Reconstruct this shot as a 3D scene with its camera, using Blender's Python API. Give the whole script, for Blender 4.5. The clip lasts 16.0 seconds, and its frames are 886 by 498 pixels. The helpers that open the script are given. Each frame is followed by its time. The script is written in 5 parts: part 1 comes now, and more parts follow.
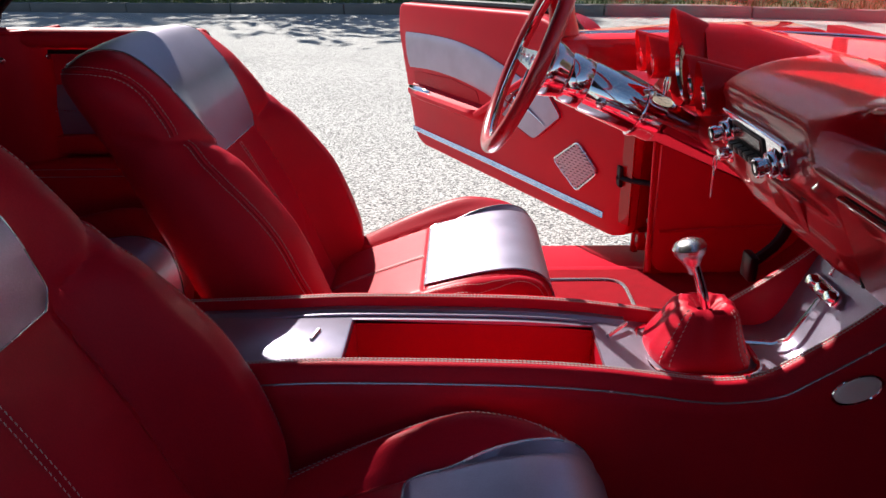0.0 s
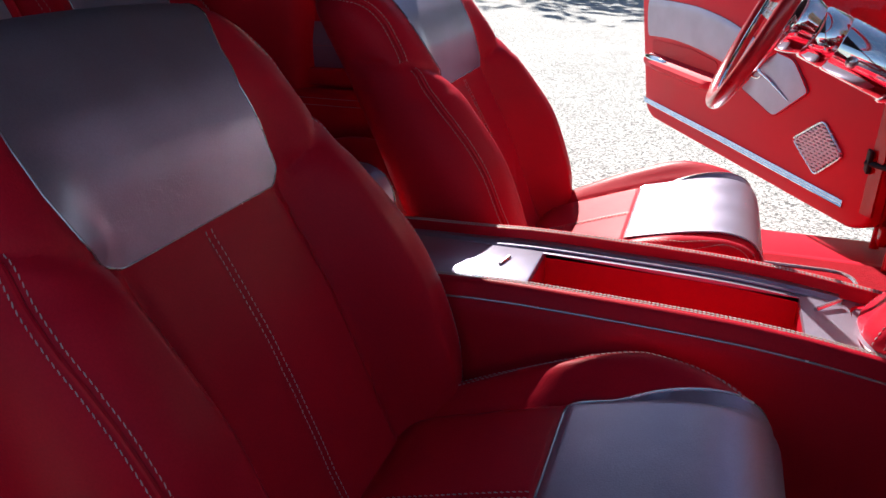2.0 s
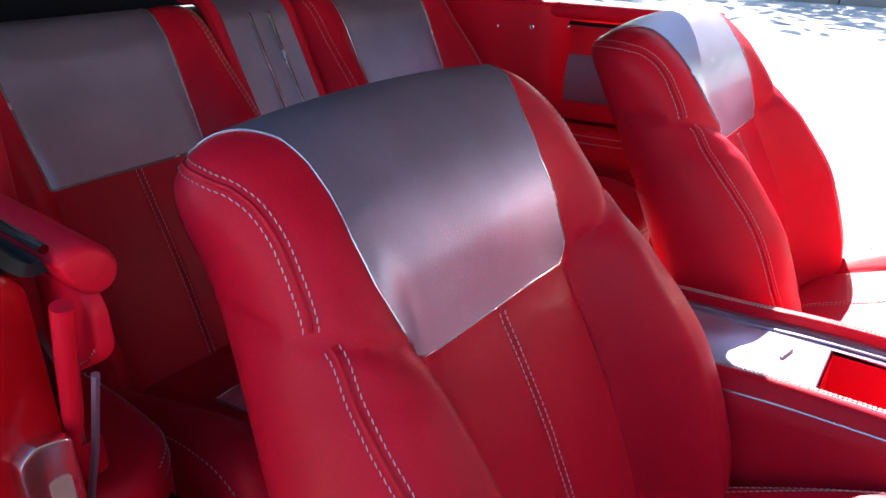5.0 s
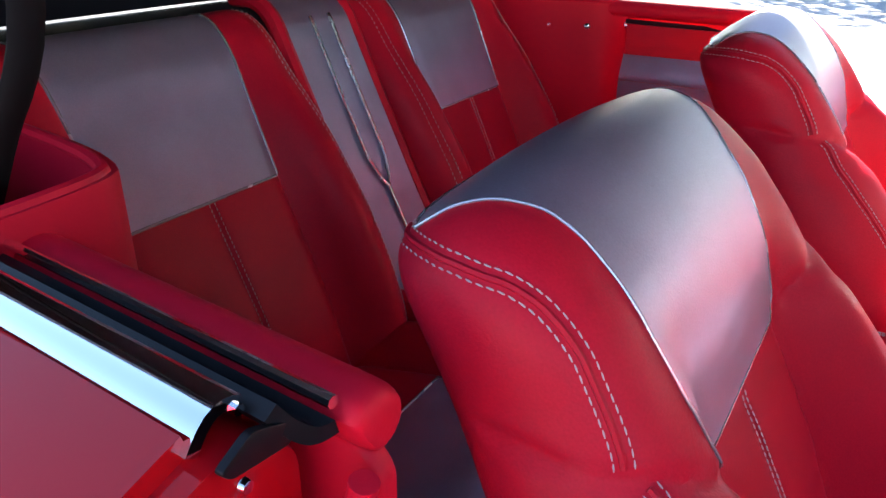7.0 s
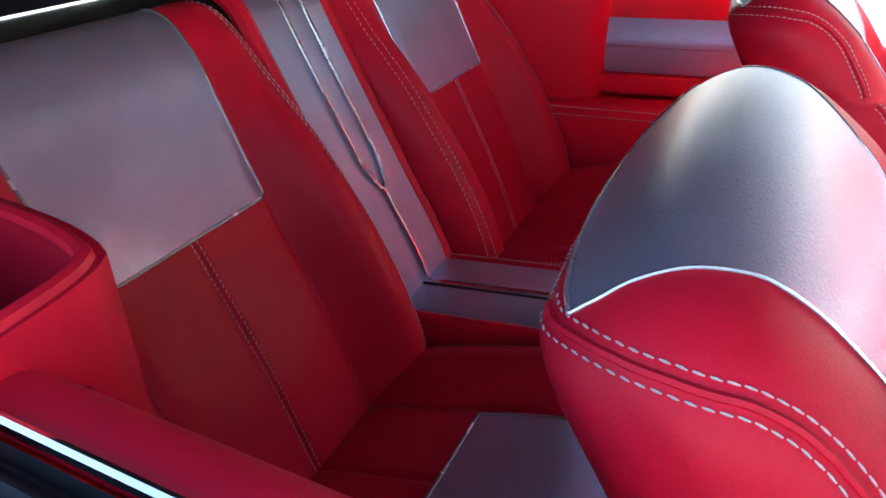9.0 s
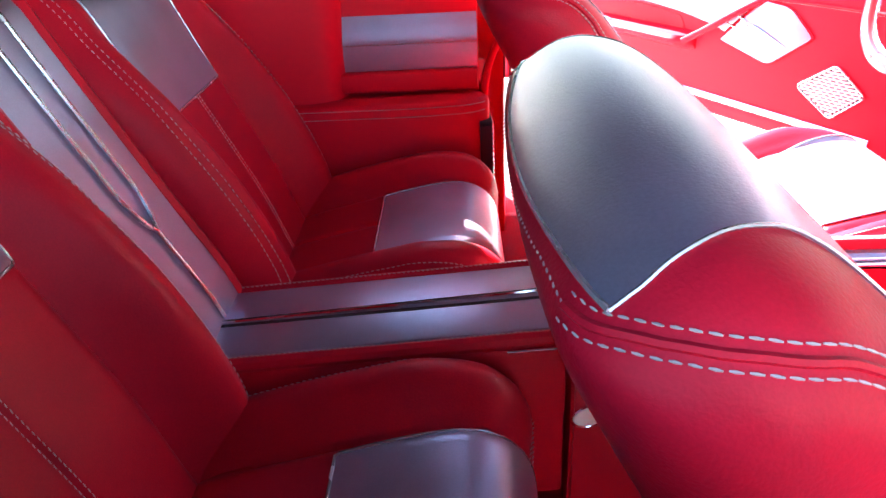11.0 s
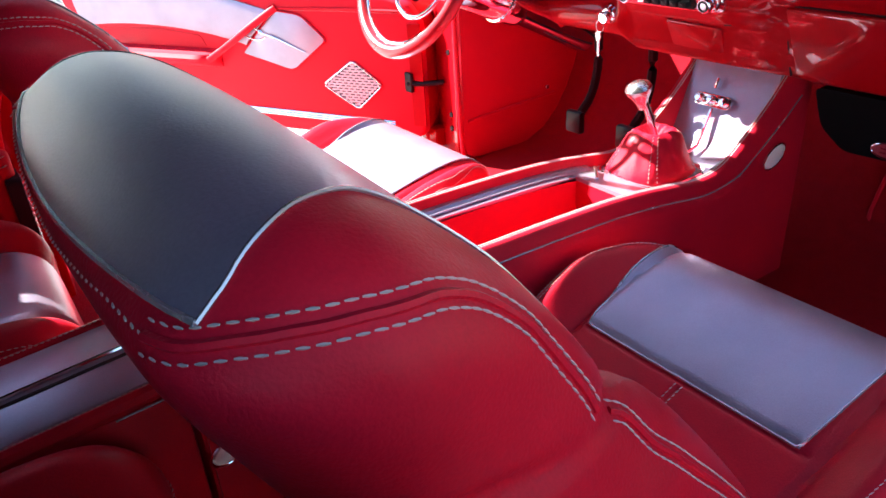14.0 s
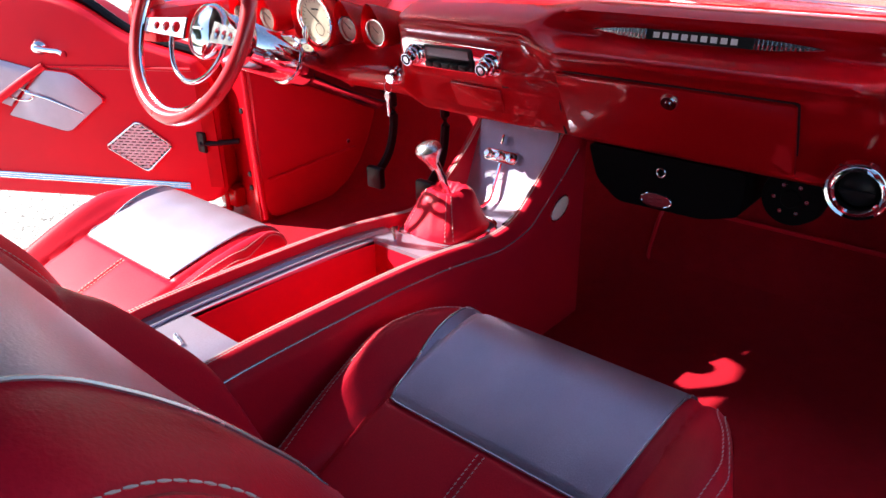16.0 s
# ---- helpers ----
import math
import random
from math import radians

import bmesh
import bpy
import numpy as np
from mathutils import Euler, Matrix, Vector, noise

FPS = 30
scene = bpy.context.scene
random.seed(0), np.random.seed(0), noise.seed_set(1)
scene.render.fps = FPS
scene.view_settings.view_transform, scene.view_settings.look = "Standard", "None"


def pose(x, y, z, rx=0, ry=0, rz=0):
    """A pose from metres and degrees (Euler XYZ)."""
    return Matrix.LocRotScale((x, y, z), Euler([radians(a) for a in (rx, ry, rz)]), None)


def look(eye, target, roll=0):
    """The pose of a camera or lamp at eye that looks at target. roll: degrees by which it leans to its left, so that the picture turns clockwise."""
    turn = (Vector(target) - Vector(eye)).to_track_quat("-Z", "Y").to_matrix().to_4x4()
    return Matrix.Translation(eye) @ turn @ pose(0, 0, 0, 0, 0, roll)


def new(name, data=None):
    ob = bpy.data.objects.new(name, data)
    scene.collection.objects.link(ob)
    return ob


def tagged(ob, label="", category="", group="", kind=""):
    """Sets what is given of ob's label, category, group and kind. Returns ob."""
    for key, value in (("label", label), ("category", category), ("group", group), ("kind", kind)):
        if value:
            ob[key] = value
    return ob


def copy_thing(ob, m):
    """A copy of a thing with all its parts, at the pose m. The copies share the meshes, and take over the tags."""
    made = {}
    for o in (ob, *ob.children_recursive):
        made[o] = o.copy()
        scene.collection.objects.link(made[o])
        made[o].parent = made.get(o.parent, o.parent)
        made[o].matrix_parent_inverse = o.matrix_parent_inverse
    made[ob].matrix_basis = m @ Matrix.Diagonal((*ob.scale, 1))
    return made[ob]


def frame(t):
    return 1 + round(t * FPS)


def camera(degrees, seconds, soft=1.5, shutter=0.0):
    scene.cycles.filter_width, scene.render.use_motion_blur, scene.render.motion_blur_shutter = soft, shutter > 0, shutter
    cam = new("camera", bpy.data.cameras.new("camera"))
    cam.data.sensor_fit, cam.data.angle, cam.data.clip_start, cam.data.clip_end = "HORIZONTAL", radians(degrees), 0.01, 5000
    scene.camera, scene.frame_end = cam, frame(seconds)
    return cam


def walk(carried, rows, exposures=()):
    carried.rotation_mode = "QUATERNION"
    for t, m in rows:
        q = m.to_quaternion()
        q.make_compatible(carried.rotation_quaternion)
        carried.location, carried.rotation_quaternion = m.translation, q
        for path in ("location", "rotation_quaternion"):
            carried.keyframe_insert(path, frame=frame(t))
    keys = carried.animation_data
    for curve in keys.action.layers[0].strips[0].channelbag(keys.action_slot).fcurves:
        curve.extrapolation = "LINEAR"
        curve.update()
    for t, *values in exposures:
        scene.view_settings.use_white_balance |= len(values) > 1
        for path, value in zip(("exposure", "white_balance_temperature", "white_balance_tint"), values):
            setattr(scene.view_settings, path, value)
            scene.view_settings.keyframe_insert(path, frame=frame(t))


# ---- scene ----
cam = camera(62.5, 16.0)

PATH = [
    (0, (0.079, -0.812, 1.038), (0.024, 1.03, 0.26), -1.1),
    (0.5, (0.105, -0.822, 1.017), (-0.128, 1.006, 0.24), -0.8),
    (1, (0.12, -0.828, 1.001), (-0.246, 0.976, 0.218), -1.1),
    (1.5, (0.123, -0.833, 0.988), (-0.368, 0.932, 0.184), -0.5),
    (2, (0.112, -0.846, 0.982), (-0.514, 0.87, 0.168), -0.4),
    (2.5, (0.088, -0.843, 0.989), (-0.656, 0.815, 0.155), -0.1),
    (3, (0.069, -0.84, 0.998), (-0.779, 0.766, 0.16), -0.1),
    (3.5, (0.051, -0.838, 1.011), (-0.858, 0.738, 0.18), -0.0),
    (4, (0.03, -0.834, 1.021), (-0.937, 0.708, 0.192), 0.2),
    (4.5, (0.008, -0.83, 1.029), (-1.027, 0.675, 0.215), -0.4),
    (4.7, (0.003, -0.831, 1.034), (-1.065, 0.655, 0.226), -0.3),
    (6.8, (-0.228, -0.843, 1.056), (-1.193, 0.694, 0.215), 0.1),
    (7, (-0.258, -0.84, 1.055), (-1.2, 0.708, 0.208), 0.1),
    (7.5, (-0.304, -0.836, 1.057), (-1.224, 0.688, 0.146), -0.8),
    (8, (-0.35, -0.804, 1.056), (-1.275, 0.716, 0.143), -1.6),
    (8.2, (-0.359, -0.796, 1.061), (-1.276, 0.725, 0.142), -1.9),
    (10.3, (-0.501, -0.717, 1.026), (-0.832, 1.017, 0.087), -2.9),
    (10.5, (-0.508, -0.723, 1.026), (-0.761, 1.025, 0.087), -2.6),
    (11, (-0.527, -0.725, 1.024), (-0.581, 1.043, 0.092), -2.9),
    (11.5, (-0.533, -0.736, 1.025), (-0.449, 1.059, 0.147), -3.2),
    (12, (-0.522, -0.765, 1.026), (-0.311, 1.033, 0.176), -3.6),
    (12.5, (-0.511, -0.761, 1.023), (-0.119, 1.007, 0.173), -5.1),
    (13, (-0.516, -0.745, 1.014), (0.111, 0.932, 0.123), -4.6),
    (13.5, (-0.52, -0.725, 1.008), (0.294, 0.853, 0.088), -4.3),
    (14, (-0.517, -0.71, 1.004), (0.458, 0.766, 0.071), -3.7),
    (14.5, (-0.499, -0.699, 1.003), (0.598, 0.685, 0.063), -3.3),
    (15, (-0.481, -0.697, 1.004), (0.718, 0.607, 0.075), -2.6),
    (15.5, (-0.466, -0.7, 1.013), (0.833, 0.539, 0.131), -1.6),
    (16, (-0.455, -0.703, 1.026), (0.903, 0.49, 0.171), -1.3),
]
EXPOSURES = [(0, 1.05), (1.5, 1.2), (2.5, 1.6), (3.5, 2.4), (4.5, 3.0), (7, 3.45), (8, 3.55), (10.5, 4.5), (11, 4.3), (12.5, 3.4), (13.5, 3.05), (14.5, 2.8), (15, 2.6), (16, 2.25)]
walk(cam, [(t, look(eye, target, roll)) for t, eye, target, roll in PATH], EXPOSURES)

# ---- light ----
SUN = Vector((-0.355, 0.70, 0.61)).normalized()
world = bpy.data.worlds.new("world")
scene.world = world
world.use_nodes = True
wn = world.node_tree.nodes
sky = wn.new("ShaderNodeTexSky")
sky.sky_type, sky.sun_disc = "NISHITA", False
sky.dust_density, sky.ozone_density = 0.2, 2.5
sky.sun_elevation = math.asin(SUN.z)
sky.sun_rotation = math.atan2(SUN.x, SUN.y)
world.node_tree.links.new(sky.outputs[0], wn["Background"].inputs[0])
wn["Background"].inputs[1].default_value = 0.055
sun_data = bpy.data.lights.new("sun", "SUN")
sun_data.energy, sun_data.angle, sun_data.color = 5.0, radians(0.55), (1.0, 0.95, 0.88)
sun_lamp = new("sun", sun_data)
sun_lamp.matrix_world = look(SUN * 20, (0, 0, 0))


# ---- materials ----
def mat(name, color, rough=0.5, metal=0.0, vary=0.06, scale=30.0, bump=0.0, bump_scale=300.0, coat=0.0, spec=0.5, fine=0.0, sheen=0.0, coat_rough=0.04):
    m = bpy.data.materials.new(name)
    m.use_nodes = True
    nt = m.node_tree
    b = nt.nodes["Principled BSDF"]
    b.inputs["Roughness"].default_value = rough
    b.inputs["Metallic"].default_value = metal
    b.inputs["Specular IOR Level"].default_value = spec
    b.inputs["Coat Weight"].default_value = coat
    b.inputs["Coat Roughness"].default_value = coat_rough
    b.inputs["Sheen Weight"].default_value = sheen
    tc = nt.nodes.new("ShaderNodeTexCoord")
    n1 = nt.nodes.new("ShaderNodeTexNoise")
    n1.inputs["Scale"].default_value, n1.inputs["Detail"].default_value = scale, 6
    n2 = nt.nodes.new("ShaderNodeTexNoise")
    n2.inputs["Scale"].default_value, n2.inputs["Detail"].default_value = bump_scale, 3
    nt.links.new(tc.outputs["Object"], n1.inputs["Vector"])
    nt.links.new(tc.outputs["Object"], n2.inputs["Vector"])
    ramp = nt.nodes.new("ShaderNodeMix")
    ramp.data_type = "RGBA"
    dark = tuple(c * (1 - vary * 2) for c in color)
    lite = tuple(min(1, c * (1 + vary * 2)) for c in color)
    ramp.inputs[6].default_value, ramp.inputs[7].default_value = (*dark, 1), (*lite, 1)
    nt.links.new(n1.outputs["Fac"], ramp.inputs[0])
    last = ramp.outputs[2]
    if fine:
        mx = nt.nodes.new("ShaderNodeMix")
        mx.data_type, mx.blend_type = "RGBA", "MULTIPLY"
        mr = nt.nodes.new("ShaderNodeMapRange")
        mr.inputs[1].default_value, mr.inputs[2].default_value = 0.3, 0.7
        mr.inputs[3].default_value, mr.inputs[4].default_value = 1 - fine, 1 + fine
        nt.links.new(n2.outputs["Fac"], mr.inputs[0])
        mx.inputs[0].default_value = 1
        nt.links.new(last, mx.inputs[6])
        nt.links.new(mr.outputs[0], mx.inputs[7])
        last = mx.outputs[2]
    nt.links.new(last, b.inputs["Base Color"])
    mr2 = nt.nodes.new("ShaderNodeMapRange")
    mr2.inputs[3].default_value, mr2.inputs[4].default_value = max(0, rough - 0.08), min(1, rough + 0.08)
    nt.links.new(n1.outputs["Fac"], mr2.inputs[0])
    nt.links.new(mr2.outputs[0], b.inputs["Roughness"])
    if bump:
        bp = nt.nodes.new("ShaderNodeBump")
        bp.inputs["Strength"].default_value, bp.inputs["Distance"].default_value = bump, 0.002
        nt.links.new(n2.outputs["Fac"], bp.inputs["Height"])
        nt.links.new(bp.outputs[0], b.inputs["Normal"])
    return m


RED = mat("red_leather", (0.47, 0.008, 0.026), 0.40, bump=0.16, bump_scale=520, vary=0.07, scale=9, fine=0.06, spec=0.13)
REDV = mat("red_vinyl_panel", (0.58, 0.007, 0.028), 0.50, bump=0.10, bump_scale=420, vary=0.05, scale=8, spec=0.16)
GREY = mat("silver_leather", (0.375, 0.335, 0.44), 0.35, metal=0.68, bump=0.13, bump_scale=560, vary=0.11, scale=13, fine=0.05)
PAINT = mat("red_paint", (0.38, 0.002, 0.007), 0.35, spec=0.05, coat=0.65, coat_rough=0.015, vary=0.02, scale=5)
CARPET = mat("red_carpet", (0.30, 0.005, 0.014), 0.95, bump=0.8, bump_scale=900, vary=0.10, scale=40, fine=0.25, spec=0.1)
CHROME = mat("chrome", (0.85, 0.85, 0.86), 0.06, metal=1.0, vary=0.01)
SILVER = mat("silver_letters", (0.72, 0.72, 0.74), 0.35, vary=0.02)
BRUSHED = mat("satin_chrome", (0.70, 0.70, 0.72), 0.25, metal=1.0, vary=0.03)
PIPE = mat("silver_piping", (0.5, 0.47, 0.5), 0.25, metal=0.7, vary=0.03)
THREAD = mat("grey_thread", (0.50, 0.44, 0.42), 0.7, vary=0.08, scale=200)
BLACK = mat("black_plastic", (0.008, 0.008, 0.010), 0.5, vary=0.1, spec=0.25)
MATT = mat("matt_black_metal", (0.005, 0.005, 0.006), 0.8, vary=0.1, spec=0.06)
RUBBER = mat("black_rubber", (0.007, 0.007, 0.009), 0.35, vary=0.1, spec=0.2)
DARK = mat("dark_void", (0.02, 0.004, 0.006), 0.9)
CLOTH = mat("dark_top_fabric", (0.012, 0.012, 0.022), 0.9, bump=0.4, bump_scale=900, vary=0.1)
LENS = mat("lamp_lens", (0.86, 0.88, 0.84), 0.25, vary=0.03)
DIAL = mat("cream_dial", (0.36, 0.32, 0.25), 0.4, vary=0.05)
RIM = mat("red_rim_leather", (0.42, 0.010, 0.02), 0.3, coat=0.8, coat_rough=0.2, bump=0.08)
ASPHALT = mat("worn_asphalt", (0.36, 0.355, 0.35), 0.95, bump=1.0, bump_scale=190, vary=0.12, scale=0.7, fine=0.35, spec=0.2)
nt = ASPHALT.node_tree
vor = nt.nodes.new("ShaderNodeTexVoronoi")
vor.inputs["Scale"].default_value = 130
speck = nt.nodes.new("ShaderNodeValToRGB")
speck.color_ramp.elements[0].color, speck.color_ramp.elements[1].color = (0.30, 0.30, 0.31, 1), (1.6, 1.6, 1.58, 1)
speck.color_ramp.elements[0].position, speck.color_ramp.elements[1].position = 0.10, 0.85
sep = nt.nodes.new("ShaderNodeSeparateColor")
tint = nt.nodes.new("ShaderNodeMix")
tint.data_type, tint.blend_type = "RGBA", "MULTIPLY"
tint.inputs[0].default_value = 1
nt.links.new(next(n for n in nt.nodes if n.type == "TEX_COORD").outputs["Object"], vor.inputs["Vector"])
nt.links.new(vor.outputs["Color"], sep.inputs[0])
nt.links.new(sep.outputs[0], speck.inputs[0])
pbsdf = nt.nodes["Principled BSDF"]
nt.links.new(pbsdf.inputs["Base Color"].links[0].from_socket, tint.inputs[6])
nt.links.new(speck.outputs[0], tint.inputs[7])
nt.links.new(tint.outputs[2], pbsdf.inputs["Base Color"])
CONCRETE = mat("kerb_concrete", (0.16, 0.155, 0.15), 0.9, bump=0.5, bump_scale=60, vary=0.15, scale=3)
GRASS = mat("grass_blades", (0.09, 0.14, 0.03), 0.8, vary=0.3, scale=3)
SOIL = mat("grassy_soil", (0.07, 0.085, 0.03), 0.95, vary=0.3, scale=2)
BARK = mat("bark", (0.06, 0.045, 0.035), 0.9, vary=0.2, bump=0.8, bump_scale=30)
LEAF = mat("leaves", (0.035, 0.06, 0.018), 0.6, vary=0.35, scale=1.5)


def glass_mat(name, tint=(1, 1, 1), rough=0.0):
    m = bpy.data.materials.new(name)
    m.use_nodes = True
    b = m.node_tree.nodes["Principled BSDF"]
    b.inputs["Base Color"].default_value = (*tint, 1)
    b.inputs["Transmission Weight"].default_value = 1
    b.inputs["Roughness"].default_value = rough
    b.inputs["IOR"].default_value = 1.45
    return m


GLASS = glass_mat("clear_glass")


# ---- building helpers ----
def part(name, bm, material, parent=None, label="", smooth=True):
    me = bpy.data.meshes.new(name)
    bm.normal_update()
    bm.to_mesh(me)
    bm.free()
    if smooth:
        me.shade_smooth()
        try:
            me.set_sharp_from_angle(angle=radians(40))
        except AttributeError:
            pass
    me.materials.append(material)
    ob = new(name, me)
    if parent is not None:
        ob.parent = parent
        ob.matrix_parent_inverse = parent.matrix_basis.inverted()
    if label:
        ob["label"] = label
    return ob


def thing(name, at, label, category, group="", kind=""):
    ob = new(name)
    ob.empty_display_size = 0.05
    ob.matrix_basis = Matrix.Translation(at)
    return tagged(ob, label, category, group, kind)


def spline(pts, n):
    """n points along a smooth curve through pts."""
    P = np.array(pts, float)
    out = []
    ext = np.vstack([2 * P[0] - P[1], P, 2 * P[-1] - P[-2]])
    seg = len(P) - 1
    for k in range(n):
        t = k / (n - 1) * seg
        i = min(int(t), seg - 1)
        u = t - i
        a, b, c, d = ext[i:i + 4]
        out.append(0.5 * (2 * b + (c - a) * u + (2 * a - 5 * b + 4 * c - d) * u * u + (3 * b - a - 3 * c + d) * u ** 3))
    return np.array(out)


def even(P, n):
    """Resample a polyline to n even points."""
    P = np.array(P, float)
    L = np.r_[0, np.cumsum(np.linalg.norm(np.diff(P, axis=0), axis=1))]
    t = np.linspace(0, L[-1], n)
    return np.stack([np.interp(t, L, P[:, k]) for k in range(P.shape[1])], 1)


def curve(pts, n):
    return even(spline(pts, max(n * 3, 30)), n)


def grid(bm, rows, close_u=False, close_v=False):
    vs = [[bm.verts.new(p) for p in r] for r in rows]
    nu, nv = len(vs), len(vs[0])
    for i in range(nu if close_u else nu - 1):
        for j in range(nv if close_v else nv - 1):
            a, b, c, d = vs[i][j], vs[(i + 1) % nu][j], vs[(i + 1) % nu][(j + 1) % nv], vs[i][(j + 1) % nv]
            if len({a, b, c, d}) == 4:
                bm.faces.new((a, b, c, d))
    return vs


def sheet(rows, thick=0.0, offset=0.0):
    """A sheet through rows of points, with a thickness behind it."""
    bm = bmesh.new()
    grid(bm, rows)
    bm.normal_update()
    if thick:
        ret = bmesh.ops.solidify(bm, geom=list(bm.faces), thickness=thick)
    bmesh.ops.recalc_face_normals(bm, faces=list(bm.faces))
    return bm


def tube(path, r, seg=8, closed=False, caps=True, flat=1.0, up=(0, 0, 1)):
    bm = bmesh.new()
    tube_into(bm, path, r, seg, closed, caps, flat, up)
    return bm


def tube_into(bm, path, r, seg=8, closed=False, caps=True, flat=1.0, up=(0, 0, 1)):
    P = [Vector(p) for p in path]
    n = len(P)
    radii = r if hasattr(r, "__len__") else [r] * n
    rows = []
    upv = Vector(up)
    for i, p in enumerate(P):
        if closed:
            t = P[(i + 1) % n] - P[i - 1]
        else:
            t = P[min(i + 1, n - 1)] - P[max(i - 1, 0)]
        t.normalize()
        s = t.cross(upv)
        if s.length < 1e-4:
            s = t.cross(Vector((1, 0, 0)))
        s.normalize()
        v = s.cross(t)
        rows.append([p + (s * math.cos(a) + v * math.sin(a) * flat) * radii[i] for a in [2 * math.pi * k / seg for k in range(seg)]])
    vs = grid(bm, rows, close_u=closed, close_v=True)
    if caps and not closed:
        bm.faces.new(vs[0])
        bm.faces.new(vs[-1][::-1])
    bmesh.ops.recalc_face_normals(bm, faces=list(bm.faces))


def box(x0, x1, y0, y1, z0, z1, bevel=0.0, seg=2):
    bm = bmesh.new()
    bmesh.ops.create_cube(bm, size=1)
    bmesh.ops.transform(bm, matrix=Matrix.Translation(((x0 + x1) / 2, (y0 + y1) / 2, (z0 + z1) / 2)) @ Matrix.Diagonal((abs(x1 - x0), abs(y1 - y0), abs(z1 - z0), 1)), verts=bm.verts)
    if bevel:
        bmesh.ops.bevel(bm, geom=list(bm.edges), offset=bevel, segments=seg, profile=0.5, affect="EDGES")
    return bm


def prism(outline, m, depth, bevel=0.0, seg=2):
    """An outline in the plane of m (its x and y), extruded along its z by depth."""
    bm = bmesh.new()
    f = bm.faces.new([bm.verts.new((u, v, 0)) for u, v in outline])
    r = bmesh.ops.extrude_face_region(bm, geom=[f])
    top = [e for e in r["geom"] if isinstance(e, bmesh.types.BMVert)]
    bmesh.ops.translate(bm, vec=(0, 0, depth), verts=top)
    bmesh.ops.recalc_face_normals(bm, faces=list(bm.faces))
    if bevel:
        tops = set(top)
        es = [e for e in bm.edges if e.verts[0] in tops and e.verts[1] in tops]
        bmesh.ops.bevel(bm, geom=es, offset=bevel, segments=seg, profile=0.5, affect="EDGES")
    bmesh.ops.transform(bm, matrix=m, verts=bm.verts)
    return bm


def lathe(profile, m, seg=32):
    """(radius, height) pairs turned round the z axis of m."""
    bm = bmesh.new()
    rows = []
    for k in range(seg):
        a = 2 * math.pi * k / seg
        rows.append([m @ Vector((r * math.cos(a), r * math.sin(a), h)) for r, h in profile])
    grid(bm, rows, close_u=True)
    bmesh.ops.remove_doubles(bm, verts=bm.verts, dist=1e-6)
    bmesh.ops.recalc_face_normals(bm, faces=list(bm.faces))
    return bm


def rounded(pts, r, n=5):
    """A closed outline with rounded corners."""
    out = []
    k = len(pts)
    for i in range(k):
        p, a, b = Vector(pts[i]), Vector(pts[i - 1]), Vector(pts[(i + 1) % k])
        ra = r[i] if hasattr(r, "__len__") else r
        da, db = (a - p), (b - p)
        ra = min(ra, da.length * 0.45, db.length * 0.45)
        s, e = p + da.normalized() * ra, p + db.normalized() * ra
        for j in range(n + 1):
            t = j / n
            out.append(tuple(s * (1 - t) ** 2 + p * 2 * t * (1 - t) + e * t * t))
    return out


def stitches(lines, pitch=0.0060, length=0.0044, r=0.00065):
    """Short thread dashes along lines of points."""
    bm = bmesh.new()
    for L in lines:
        P = np.array(L, float)
        total = float(np.linalg.norm(np.diff(P, axis=0), axis=1).sum())
        n = max(2, int(total / pitch))
        Q = even(P, n * 3)
        for k in range(n):
            a = Vector(Q[3 * k])
            b = Vector(Q[min(3 * k + 2, len(Q) - 1)])
            d = (b - a)
            if d.length < 1e-5:
                continue
            d.normalize()
            lean = d.cross(Vector((0.3, 0.2, 0.93))).normalized() * 0.0005
            b = a + d * length + lean
            tube_into_fast(bm, a - lean, b, r)
    return bm


def tube_into_fast(bm, a, b, r):
    d = (b - a).normalized()
    s = d.cross(Vector((0.3, 0.2, 0.93))).normalized()
    v = s.cross(d)
    ring = []
    m = (a + b) / 2
    for p, k in ((a, 0.55), (m, 1.0), (b, 0.55)):
        ring.append([bm.verts.new(p + (s * math.cos(t) + v * math.sin(t)) * r * k) for t in (0, 1.57, 3.14, 4.71)])
    for i in range(2):
        for j in range(4):
            bm.faces.new((ring[i][j], ring[i + 1][j], ring[i + 1][(j + 1) % 4], ring[i][(j + 1) % 4]))
    bm.faces.new(ring[0][::-1])
    bm.faces.new(ring[2])


